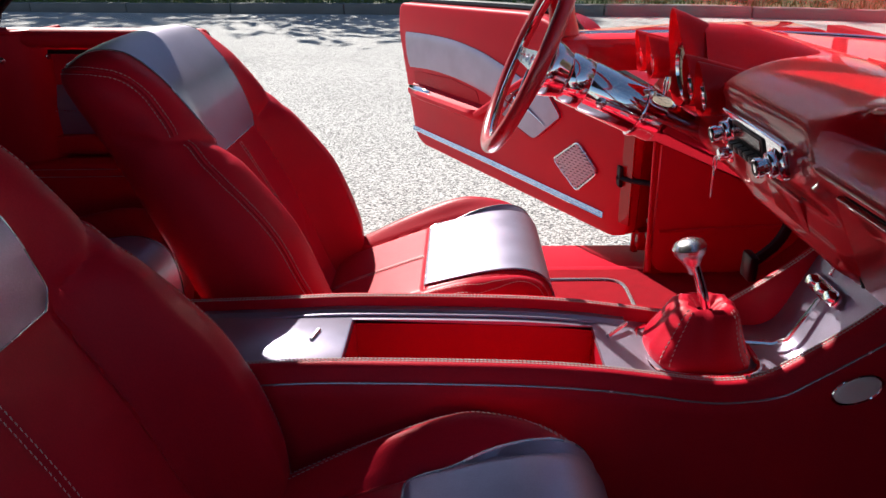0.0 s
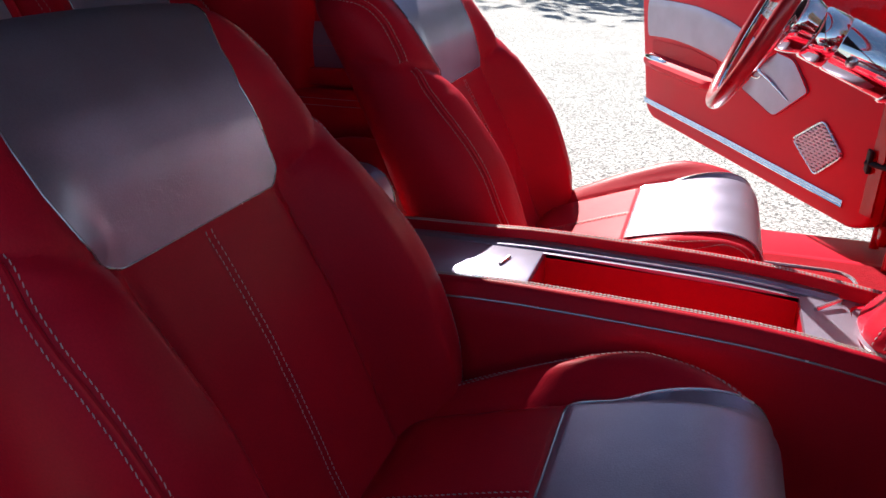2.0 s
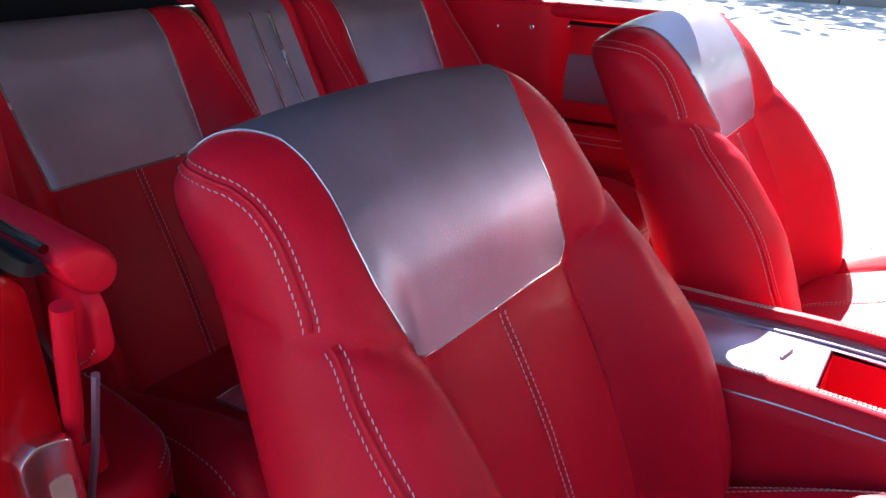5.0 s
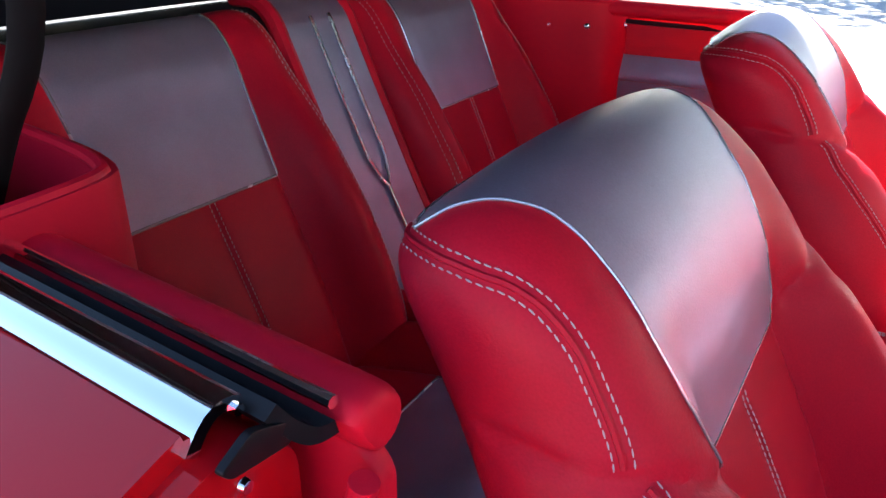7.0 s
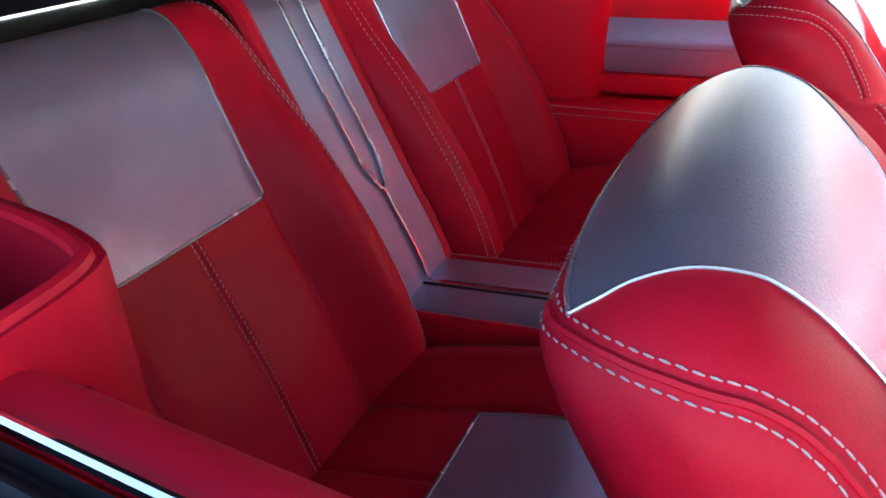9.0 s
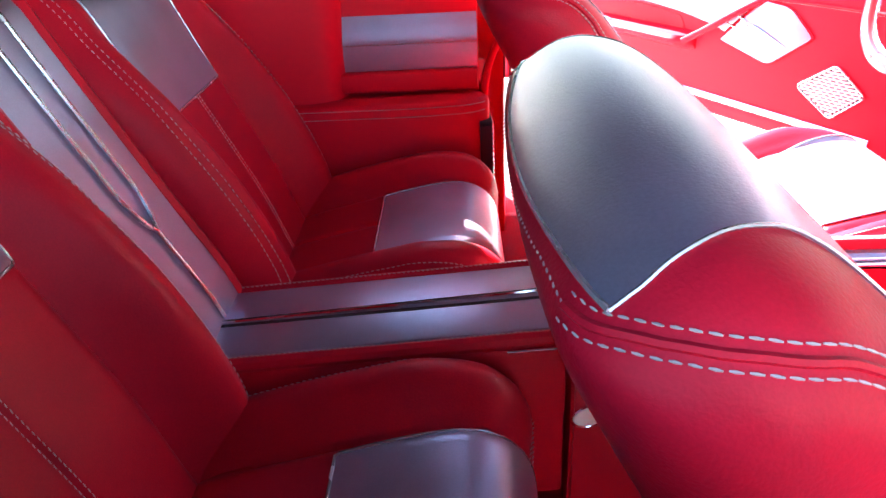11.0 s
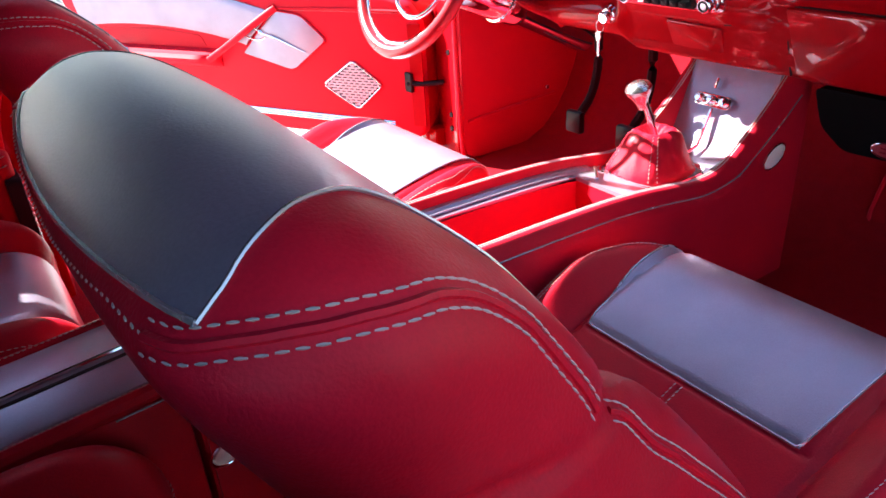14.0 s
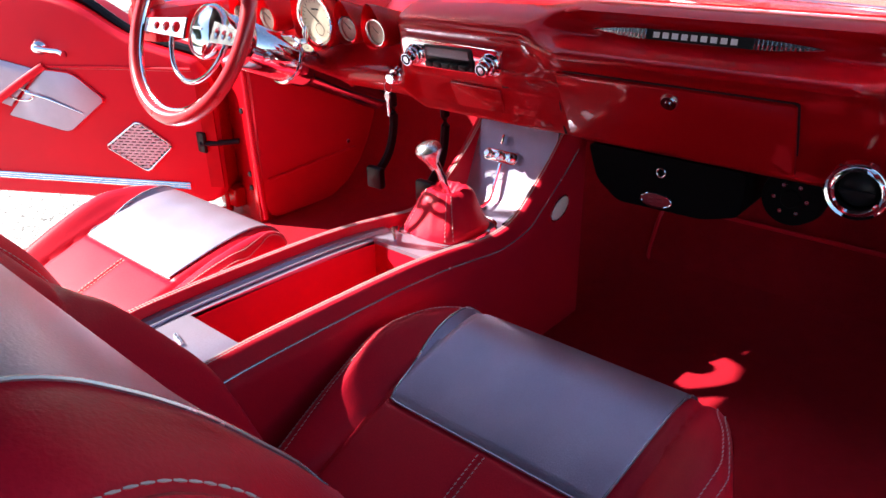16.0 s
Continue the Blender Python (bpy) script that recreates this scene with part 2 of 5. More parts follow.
# ---- seats ----
class Pad:
    """A padded form: a side profile (x, z), swept across y with rounded flanks and raised bolsters."""

    def __init__(self, profile, widths, bolster, core, q0=0.72, power=2.6, n=200, crown=0.0):
        self.dents, self.pinch, self.skew, self.seamless = [], None, 0.0, 0.0
        # the core line towards which the flanks close: foot to head, and back down
        C = curve(core, 60)
        self.P = curve(profile, n)
        self.ps = np.linspace(0, 1, n)
        ts = self.ps
        if len(core) > 2:
            fine = curve(profile, 600)
            k = int(np.argmax(fine[:, 1] - 0.25 * fine[:, 0]))
            h = n // 2
            n = 2 * h + 1
            self.P = np.vstack([even(fine[:k + 1], h + 1), even(fine[k:], h + 1)[1:]])
            top = k / 599
            self.ps = np.r_[np.linspace(0, top, h + 1), np.linspace(top, 1, h + 1)[1:]]
            rise = np.sin(np.linspace(0, 1, h + 1) * math.pi / 2)
            ts = np.r_[rise, rise[::-1][1:]]
        self.C = np.stack([np.interp(ts * 59, np.arange(60), C[:, k]) for k in (0, 1)], 1)
        self.n = n
        d = np.gradient(self.P, axis=0)
        d /= np.linalg.norm(d, axis=1)[:, None]
        self.N = np.stack([-d[:, 1], d[:, 0]], 1)
        mid = self.P.mean(0)
        if ((self.P - mid) * self.N).sum() < 0:
            self.N = -self.N
        t = self.ps
        self.W = np.interp(t, [a for a, _ in widths], [b for _, b in widths])
        ker = np.hanning(13)
        ker /= ker.sum()
        self.W = np.convolve(np.pad(self.W, 6, mode="edge"), ker, "valid")
        if len(core) > 2:
            # both faces of a backrest share one width at each height of the core
            self.W[h:] = self.W[:h + 1][::-1]
        self.B = np.interp(t, [a for a, _ in bolster], [b for _, b in bolster])
        self.B = np.convolve(np.pad(self.B, 6, mode="edge"), ker, "valid")
        self.q0, self.power, self.crown = q0, power, crown

    def at(self, p, w, lift=0.0):
        """The place on the skin at p along the profile (0 to 1) and w metres across."""
        t = float(np.interp(p, self.ps, np.arange(self.n)))
        i = min(int(t), self.n - 2)
        u = t - i
        lerp = lambda A: A[i] * (1 - u) + A[i + 1] * u  # noqa: E731
        c, N, W, B = lerp(self.P), lerp(self.N), lerp(self.W), lerp(self.B)
        N = N / np.linalg.norm(N)
        q = min(1.0, abs(w) / W)
        off = lift + sum(f(p, w) for f in self.dents) - self.crown * q * q * min(1, max(0, (p - 0.40) / 0.08))
        if B:
            e = min(1, max(0, (abs(w) - self.inner) / 0.055))
            off += B * (e * e * (3 - 2 * e))
            g = (abs(w) - self.inner) / 0.006
            off -= 0.006 * math.exp(-g * g) * min(1, max(0, B - self.seamless) / 0.02)
        place = c + N * off
        if q > self.q0:
            s = (q - self.q0) / (1 - self.q0)
            shut = 1 - (1 - s ** self.power) ** (1 / self.power)
            place = place + (lerp(self.C) - place) * shut
            if self.pinch:
                W -= self.pinch(*place) * min(1, shut * 2.5)
        x, z = place
        y = math.copysign(min(abs(w), W), w)
        return Vector((x + self.skew * y, y, z))

    def width(self, p):
        return float(np.interp(p, self.ps, self.W))

    def skin(self, y0, dents=(), nw=61):
        self.dents = list(dents) or self.dents
        bm = bmesh.new()
        rows = []
        a = np.sin(np.linspace(0, math.pi / 2, 19)[1:]) ** (2 / self.power)
        qs = np.r_[np.linspace(0, self.q0, nw // 2), self.q0 + (1 - self.q0) * a]
        qs = np.r_[-qs[::-1], qs[1:]]
        for k in range(self.n):
            p = float(self.ps[k])
            W = self.width(p)
            row = []
            for q in qs:
                v = self.at(p, q * W)
                row.append((v.x, v.y + y0, v.z))
            rows.append(row)
        vs = grid(bm, rows)
        if len(self.P) % 2 == 0:
            bm.faces.new(vs[0])
            bm.faces.new(vs[-1][::-1])
        bmesh.ops.remove_doubles(bm, verts=bm.verts, dist=2e-5)
        bmesh.ops.recalc_face_normals(bm, faces=list(bm.faces))
        return bm

    def patch(self, y0, edge_l, edge_r, p0, p1, lift=0.0012, n=40, m=24, bend=0.0):
        """A laid-on panel between p0 and p1, with its half widths at both ends, and its border."""
        rows = []
        for k in range(n):
            t = k / (n - 1)
            p = p0 + (p1 - p0) * t
            wl, wr = edge_l(t), edge_r(t)
            ws = [wl + (wr - wl) * j / (m - 1) for j in range(m)]
            rows.append([self.at(p - bend * w * w * t, w, lift) + Vector((0, y0, 0)) for w in ws])
        return rows

    def seam(self, y0, pts, offsets, lift=0.0006, n=70):
        """Parallel lines on the skin through (p, u) pairs, u being 0 to 1 over the front and 1 to 2 round the flank."""
        def on(p, u):
            v = abs(u)
            a = self.q0 * v if v < 1 else self.q0 + (1 - self.q0) * math.sin(min(v - 1, 1) * math.pi / 2) ** (2 / self.power)
            return self.at(p, math.copysign(a * self.width(p), u), lift) + Vector((0, y0, 0))
        uv = curve(pts, n)
        P = [on(p, u) for p, u in uv]
        out = [[] for _ in offsets]
        for k, (p, u) in enumerate(uv):
            t = (P[min(k + 1, n - 1)] - P[max(k - 1, 0)]).normalized()
            e = on(p + 0.004, u) - on(p - 0.004, u)
            g = on(p, u + 0.02) - on(p, u - 0.02)
            side = t.cross(e.cross(g)).normalized()
            for L, d in zip(out, offsets):
                L.append(P[k] + side * d)
        return out

    def line(self, y0, pts, lift=0.001, n=60):
        """A line on the skin through (p, w) pairs."""
        return [self.at(p, w, lift) + Vector((0, y0, 0)) for p, w in curve(pts, n)]


def patch_part(parent, rows, material, name, label):
    bm = bmesh.new()
    grid(bm, rows)
    bm.normal_update()
    bmesh.ops.recalc_face_normals(bm, faces=list(bm.faces))
    # make it face away from the pad
    up = sum((f.normal.z for f in bm.faces)) / len(bm.faces)
    if up < 0:
        bmesh.ops.reverse_faces(bm, faces=list(bm.faces))
    bmesh.ops.solidify(bm, geom=list(bm.faces), thickness=0.002)
    bmesh.ops.recalc_face_normals(bm, faces=list(bm.faces))
    return part(name, bm, material, parent, label)


def groove(line_w, depth=0.0035, width=0.0035, lo=0.0, hi=1.0):
    """A sewn-in crease along the profile at w = line_w(p)."""
    def f(p, w):
        if not lo <= p <= hi:
            return 0.0
        g = (w - line_w(p)) / width
        return -depth * math.exp(-g * g) if abs(g) < 4 else 0.0
    return f


def cross_groove(p_at, lo, hi, depth=0.004, width=0.008):
    def f(p, w):
        if not lo <= w <= hi:
            return 0.0
        g = (p - p_at(w)) / width
        return -depth * math.exp(-g * g) if abs(g) < 4 else 0.0
    return f


def front_seat(y0, skew, mid, label):
    seat = thing("bucket_seat", (-0.05, y0, 0.332), label, "car seat", "front bucket seats")
    # backrest: up the front, over the head, down the back
    prof = [(-0.152, 0.398), (-0.182, 0.458), (-0.212, 0.539), (-0.244, 0.620), (-0.281, 0.694), (-0.301, 0.731), (-0.312, 0.769), (-0.323, 0.808), (-0.344, 0.848), (-0.374, 0.882),
            (-0.405, 0.905), (-0.439, 0.912), (-0.472, 0.900), (-0.499, 0.869), (-0.475, 0.808), (-0.420, 0.707), (-0.358, 0.591), (-0.298, 0.464), (-0.266, 0.377)]
    core = [(-0.187, 0.377), (-0.235, 0.475), (-0.289, 0.589), (-0.343, 0.705), (-0.383, 0.787), (-0.413, 0.845)]
    fine = curve(prof, 300)
    crest = int(np.argmax(fine[:, 1]))
    pz = lambda z: float(np.interp(z, fine[:crest, 1], np.linspace(0, 1, 300)[:crest]))  # noqa: E731
    back = Pad(prof, [(0, 0.215), (pz(0.46), 0.245), (pz(0.55), 0.264), (pz(0.63), 0.255), (pz(0.73), 0.233), (pz(0.79), 0.222), (pz(0.83), 0.2185), (pz(0.87), 0.220), (1, 0.22)],
               [(0, 0.046), (pz(0.49), 0.071), (pz(0.61), 0.071), (pz(0.70), 0.052), (pz(0.73), 0.043), (pz(0.76), 0.030), (pz(0.79), 0.016), (pz(0.83), 0.004), (pz(0.86), 0.0), (1, 0.0)], core, q0=0.72, power=2.3, crown=0.014)
    back.inner, back.skew, back.seamless = 0.112, skew, 0.032
    crease = lambda w: float(np.interp(abs(w), [0.10, 0.12, 0.145, 0.170, 0.20, 0.225], [0.300, 0.302, 0.313, 0.325, 0.336, 0.340]))  # noqa: E731

    def puff(p, w):
        """The bolster swells just under the shoulder crease."""
        h = crease(w) - p
        if h < 0 or h > 0.2 or abs(w) < 0.128:
            return 0.0
        e = min(1, (abs(w) - 0.128) / 0.04)
        return 0.006 * e * (1 - min(1, max(0, (abs(w) - 0.19) / 0.03))) * (1 - math.exp(-(h / 0.014) ** 2)) * math.exp(-h / 0.09)

    def pinch(x, z):
        g = (z - (0.787 - 0.08 * (x + 0.35))) / 0.007
        return 0.0055 * math.exp(-g * g)

    back.pinch = pinch
    folds = random.Random(7)
    soft = [(folds.uniform(0.02, 0.28), folds.uniform(-0.10, 0.10), folds.uniform(-0.9, 0.9), folds.uniform(0.02, 0.05)) for _ in range(9)]

    def slack(p, w):
        """Faint pulls in the hide of the centre panel."""
        d = 0.0
        for pc, wc, a, r in soft:
            u, v = (p - pc) * 0.9, w - wc
            d -= 0.0011 * math.exp(-((u * math.cos(a) + v * math.sin(a)) / 0.007) ** 2 - ((v * math.cos(a) - u * math.sin(a)) / r) ** 2)
        return d

    dents = [puff, slack, groove(lambda p: mid, 0.003, 0.003, 0.0, pz(0.725)),
             cross_groove(crease, -0.217, -0.125, 0.006, 0.0055), cross_groove(crease, 0.125, 0.217, 0.006, 0.0055)]
    part("backrest", back.skin(y0, dents, 81), RED, seat)
    # silver headrest panel
    near = lambda t: 1 - 0.16 * max(0, 1 - t / 0.06) ** 2  # noqa: E731
    wide = lambda ts, ws: (lambda t: near(t) * float(np.interp(t, ts, ws)))  # noqa: E731
    left = wide([0, 0.12, 0.25, 0.38, 0.49, 0.59, 0.69, 0.77, 0.85, 0.94, 1], [0.134, 0.154, 0.160, 0.157, 0.151, 0.149, 0.152, 0.160, 0.170, 0.179, 0.181])
    right = wide([0, 0.2, 0.35, 0.5, 0.6, 0.67, 0.77, 0.94, 1], [0.116, 0.112, 0.108, 0.120, 0.138, 0.152, 0.166, 0.177, 0.180])
    rows = back.patch(y0, lambda t: -left(t), right, 0.299, 0.549, n=70, m=30, bend=0.5)
    patch_part(seat, rows, GREY, "headrest_panel", "silver-grey leather panel over the headrest")
    border = [r[0] for r in rows[::-1]] + list(rows[0]) + [r[-1] for r in rows]
    part("piping", tube(even(border, 190), 0.0010, 6), PIPE, seat, "thin silver piping")
    part("rear_piping", tube(even(rows[-1], 30), 0.0015, 6), PIPE, seat)
    # stitching
    for s in (-1, 1):
        rowsh = [(0.546, 1.05), (0.541, 1.20), (0.532, 1.32), (0.522, 1.43), (0.508, 1.52), (0.490, 1.56), (0.470, 1.555), (0.450, 1.50), (0.430, 1.455), (0.410, 1.46), (0.385, 1.50), (0.36, 1.53), (0.344, 1.55)]
        part("shoulder_stitching", stitches(back.seam(y0, [(p, s * u) for p, u in rowsh], (-0.0056, 0.0056))), THREAD, seat, "double row of grey stitches")["kind"] = "stuff"
        part("shoulder_seam", tube(back.seam(y0, [(p, s * u) for p, u in rowsh], (0.0,), 0.0)[0], 0.0022, 6), RED, seat, "raised seam between the stitch rows")
        rowb = [(0.334, 1.45), (0.318, 1.46), (0.30, 1.465), (0.27, 1.45), (0.24, 1.40), (0.19, 1.35), (0.03, 1.30)]
        part("bolster_stitching", stitches(back.seam(y0, [(p, s * u) for p, u in rowb], (-0.0056, 0.0056))), THREAD, seat, "double row of grey stitches")["kind"] = "stuff"
        part("bolster_seam", tube(back.seam(y0, [(p, s * u) for p, u in rowb], (0.0,), 0.0)[0], 0.0022, 6), RED, seat)
    rl = [(0.546, -1.05), (0.549, -0.82), (0.552, -0.68), (0.558, -0.3), (0.560, 0.0), (0.558, 0.3), (0.552, 0.68), (0.549, 0.82), (0.546, 1.05)]
    part("headrest_back_stitching", stitches(back.seam(y0, rl, (0.0,)), r=0.0006), THREAD, seat)["kind"] = "stuff"
    part("centre_stitching", stitches([back.line(y0, [(pz(0.728), mid + d), (0.15, mid + d), (0.02, mid + d)]) for d in (-0.004, 0.004)], 0.006, 0.004, 0.0007), THREAD, seat)["kind"] = "stuff"
    # cushion
    cprof = [(-0.192, 0.415), (-0.155, 0.451), (-0.078, 0.482), (0.019, 0.516), (0.116, 0.542), (0.178, 0.546), (0.214, 0.526), (0.229, 0.475), (0.223, 0.407), (0.189, 0.355)]
    y0 += mid
    cush = Pad(cprof, [(0, 0.225), (0.2, 0.230), (0.5, 0.258), (0.62, 0.228), (0.75, 0.196), (1, 0.19)], [(0, 0.014), (0.2, 0.0265), (0.45, 0.0285), (0.62, 0.0195), (0.74, 0.0045), (0.85, 0)], [(-0.15, 0.38), (0.156, 0.40)], q0=0.70, power=2.3)
    cush.inner = 0.150
    part("cushion", cush.skin(y0, [groove(lambda p: 0.0, 0.003, 0.003, 0.0, 0.36), cross_groove(lambda w: 0.37, -0.14, 0.14, 0.003, 0.006)], 81), RED, seat)
    part("cushion_base", box(-0.2, 0.17, y0 - 0.19, y0 + 0.19, 0.332, 0.40, 0.01), CARPET, seat)
    crow = cush.patch(y0, lambda t: -0.138 + 0.010 * (1 - t) ** 4, lambda t: 0.166 - 0.030 * (1 - t) ** 4, 0.372, 0.93, lift=0.0028, n=60, m=50)
    patch_part(seat, crow, GREY, "cushion_panel", "silver-grey leather panel on the cushion front")
    border = [r[0] for r in crow[::-1]] + list(crow[0]) + [r[-1] for r in crow]
    part("cushion_piping", tube(even(border, 120), 0.0016, 6), PIPE, seat)
    part("cushion_stitching", stitches([cush.line(y0, [(0.36, d), (0.2, d), (0.06, d)]) for d in (-0.004, 0.004)], 0.006, 0.004, 0.0007), THREAD, seat)["kind"] = "stuff"
    for s in (-1, 1):
        sl = [cush.line(y0, [(0.15, s * (0.190 + d)), (0.48, s * (0.212 + d)), (0.58, s * (0.201 + d)), (0.64, s * (0.178 + d)), (0.72, s * (0.168 + d)), (0.95, s * (0.160 + d))]) for d in (-0.005, 0.005)]
        part("cushion_edge_stitching", stitches(sl), THREAD, seat)["kind"] = "stuff"
    return seat


def rear_seat(y0, label):
    seat = thing("rear_bucket_seat", (-0.7, y0, 0.332), label, "car seat", "rear bucket seats")
    prof = [(-0.775, 0.42), (-0.80, 0.48), (-0.835, 0.58), (-0.87, 0.66), (-0.912, 0.75), (-0.955, 0.84), (-0.984, 0.895), (-1.014, 0.924), (-1.050, 0.927), (-1.085, 0.90), (-1.10, 0.84), (-1.06, 0.70), (-1.0, 0.5), (-0.97, 0.40)]
    back = Pad(prof, [(0, 0.225), (0.15, 0.235), (0.3, 0.232), (0.5, 0.222), (0.6, 0.22), (1, 0.22)],
               [(0, 0.042), (0.1, 0.060), (0.22, 0.058), (0.32, 0.042), (0.40, 0.018), (0.52, 0)], [(-0.87, 0.40), (-0.93, 0.6), (-1.0, 0.8), (-1.045, 0.89)], q0=0.70, power=2.6)
    back.inner = 0.118
    part("backrest", back.skin(y0, [groove(lambda p: 0.0, 0.003, 0.003, 0, 0.30)]), RED, seat)
    half = lambda t: 0.118 + 0.014 * t  # noqa: E731
    rows = back.patch(y0, lambda t: -half(t), half, 0.298, 0.60)
    patch_part(seat, rows, GREY, "headrest_panel", "silver-grey leather panel over the headrest")
    border = [r[0] for r in rows[::-1]] + list(rows[0]) + [r[-1] for r in rows]
    part("piping", tube(even(border, 130), 0.002, 6), PIPE, seat, "thin silver piping")
    part("centre_stitching", stitches([back.line(y0, [(0.296, d), (0.15, d), (0.02, d)]) for d in (-0.004, 0.004)], 0.006, 0.004, 0.0007), THREAD, seat)["kind"] = "stuff"
    for s in (-1, 1):
        sl = [back.line(y0, [(0.02, s * (0.195 + d)), (0.25, s * (0.20 + d)), (0.5, s * (0.19 + d))]) for d in (-0.005, 0.005)]
        part("bolster_stitching", stitches(sl, 0.008, 0.005, 0.0007), THREAD, seat)["kind"] = "stuff"
    cprof = [(-0.86, 0.44), (-0.80, 0.485), (-0.72, 0.508), (-0.62, 0.530), (-0.54, 0.543), (-0.495, 0.532), (-0.468, 0.495), (-0.462, 0.42), (-0.475, 0.33)]
    cush = Pad(cprof, [(0, 0.225), (0.3, 0.235), (0.6, 0.238), (1, 0.225)], [(0, 0.015), (0.2, 0.034), (0.5, 0.036), (0.62, 0.024), (0.75, 0.004), (0.85, 0)], [(-0.80, 0.41), (-0.53, 0.42)], q0=0.72, power=2.4)
    cush.inner = 0.118
    part("cushion", cush.skin(y0, [groove(lambda p: 0.0, 0.003, 0.003, 0, 0.37)]), RED, seat)
    crow = cush.patch(y0, lambda t: -0.118 + 0.014 * (1 - t) ** 3, lambda t: 0.118 - 0.014 * (1 - t) ** 3, 0.37, 0.90)
    patch_part(seat, crow, GREY, "cushion_panel", "silver-grey leather panel on the cushion front")
    border = [r[0] for r in crow[::-1]] + list(crow[0]) + [r[-1] for r in crow]
    part("cushion_piping", tube(even(border, 120), 0.002, 6), PIPE, seat)
    for s in (-1, 1):
        sl = [cush.line(y0, [(0.15, s * 0.20), (0.5, s * 0.205), (0.72, s * 0.205), (0.95, s * 0.195)])]
        part("cushion_edge_stitching", stitches(sl, 0.007, 0.0045, 0.0007), THREAD, seat)["kind"] = "stuff"
    fl = [cush.line(y0, [(0.735 + d, -0.2), (0.735 + d, 0.0), (0.735 + d, 0.2)]) for d in (-0.008, 0.012)]
    part("cushion_front_stitching", stitches([L[:16] for L in fl] + [L[-16:] for L in fl], 0.007, 0.0045, 0.0007), THREAD, seat)["kind"] = "stuff"
    part("seat_base", box(-0.9, -0.487, y0 - 0.21, y0 + 0.21, 0.332, 0.42, 0.015), RED, seat)
    return seat


front_seat(0.398, 0.0, 0.0, "sunlit red leather bucket seat with silver-grey panels, behind the steering wheel")
front_seat(-0.330, 0.0174, -0.012, "shaded red leather bucket seat with silver-grey panels and stitched bolsters")
rear_seat(-0.298, "red leather rear bucket seat with silver panels, behind the passenger seat")
rear_seat(0.324, "red leather rear bucket seat with silver panels, behind the driver seat")


# ---- floor and shell of the car ----
def slab(pts, y0, y1, thick=0.02):
    """A bent sheet: (x, z) points swept from y0 to y1."""
    P = curve(pts, 40) if len(pts) > 2 else np.array(pts)
    ys = np.linspace(y0, y1, 12)
    return sheet([[(x, y, z) for y in ys] for x, z in P], thick)


floor_pan = tagged(part("floor", slab([(-1.3, 0.33), (-0.4, 0.33), (0.30, 0.33), (0.62, 0.332), (0.74, 0.352), (0.82, 0.42), (0.88, 0.54), (0.905, 0.70)], -0.74, 0.735, 0.02), CARPET), "red carpeted floor rising into the toe board", "floor", kind="structure")
for s, tint in ((1, ""), (-1, "")):
    sill = part("door_sill", box(-0.48, 0.56, s * 0.725, s * 0.935, 0.2, 0.312, 0.012), PAINT if s < 0 else REDV)
    tagged(sill, "red door sill beside the carpet", "door sill", "door sills", "structure")
    plate = part("sill_trim", box(-0.46, 0.54, s * 0.76, s * 0.785, 0.312, 0.316, 0.001), REDV, sill)
tagged(part("floor_mat", prism(rounded([(0.02, 0.24), (0.43, 0.24), (0.43, 0.66), (0.02, 0.66)], 0.05), pose(0.0, 0, 0.331), 0.008, 0.003), CARPET), "red carpet mat with bound edge before the driver seat", "floor mat")
mat_edge = rounded([(0.02, 0.24), (0.43, 0.24), (0.43, 0.66), (0.02, 0.66)], 0.05)
# silver instead of red vinyl: the sun's whitening is put into the piping colour
part("mat_binding", tube([(x, y, 0.340) for x, y in mat_edge], 0.0042, 6, closed=True), PIPE, bpy.data.objects["floor_mat"], "piped mat edge, silver for its sunlit glare")
toe = thing("toe_pad", (0.82, -0.38, 0.40), "raised red carpet pad on the passenger toe board", "carpet pad")
ang = math.atan2(0.12, 0.06)
tm = Matrix.Translation((0.835, -0.40, 0.452)) @ Matrix(((math.cos(ang), 0, -math.sin(ang), 0), (0, 1, 0, 0), (math.sin(ang), 0, math.cos(ang), 0), (0, 0, 0, 1)))
pad_edge = rounded([(-0.10, -0.24), (0.03, -0.24), (0.03, 0.25), (-0.10, 0.25)], 0.035)
part("pad", prism(pad_edge, tm, 0.014, 0.006), CARPET, toe)
part("pad_binding", tube([tm @ Vector((x, y, 0.011)) for x, y in pad_edge], 0.005, 6, closed=True), REDV, toe)


def side_wall(s, label):
    """The kick panel and cowl side at one side of the front footwell."""
    w = thing("kick_panel", (0.62, s * 0.70, 0.33), label, "trim panel", "kick panels", "structure")
    part("panel", prism(rounded([(0.50, 0.335), (0.92, 0.335), (0.92, 0.80), (0.50, 0.80)], [0.05, 0.01, 0.01, 0.02]), Matrix(((1, 0, 0, 0), (0, 0, -s, s * 0.712), (0, 1, 0, 0), (0, 0, 0, 1))), 0.012, 0.005), REDV, w)
    part("trim_bead", tube([(0.512, s * 0.697, 0.436), (0.66, s * 0.697, 0.445), (0.80, s * 0.697, 0.45)], 0.004, 6), REDV, w)
    part("screw", lathe([(0, 0.003), (0.005, 0.002), (0.006, 0)], Matrix.Translation((0.775, s * 0.699, 0.47)) @ pose(0, 0, 0, 90 * s, 0, 0), 12), CHROME, w)
    part("welt", tube([(0.497, s * 0.703, 0.34), (0.492, s * 0.703, 0.45), (0.488, s * 0.703, 0.62), (0.486, s * 0.703, 0.80)], 0.006, 8), REDV, w)
    return w


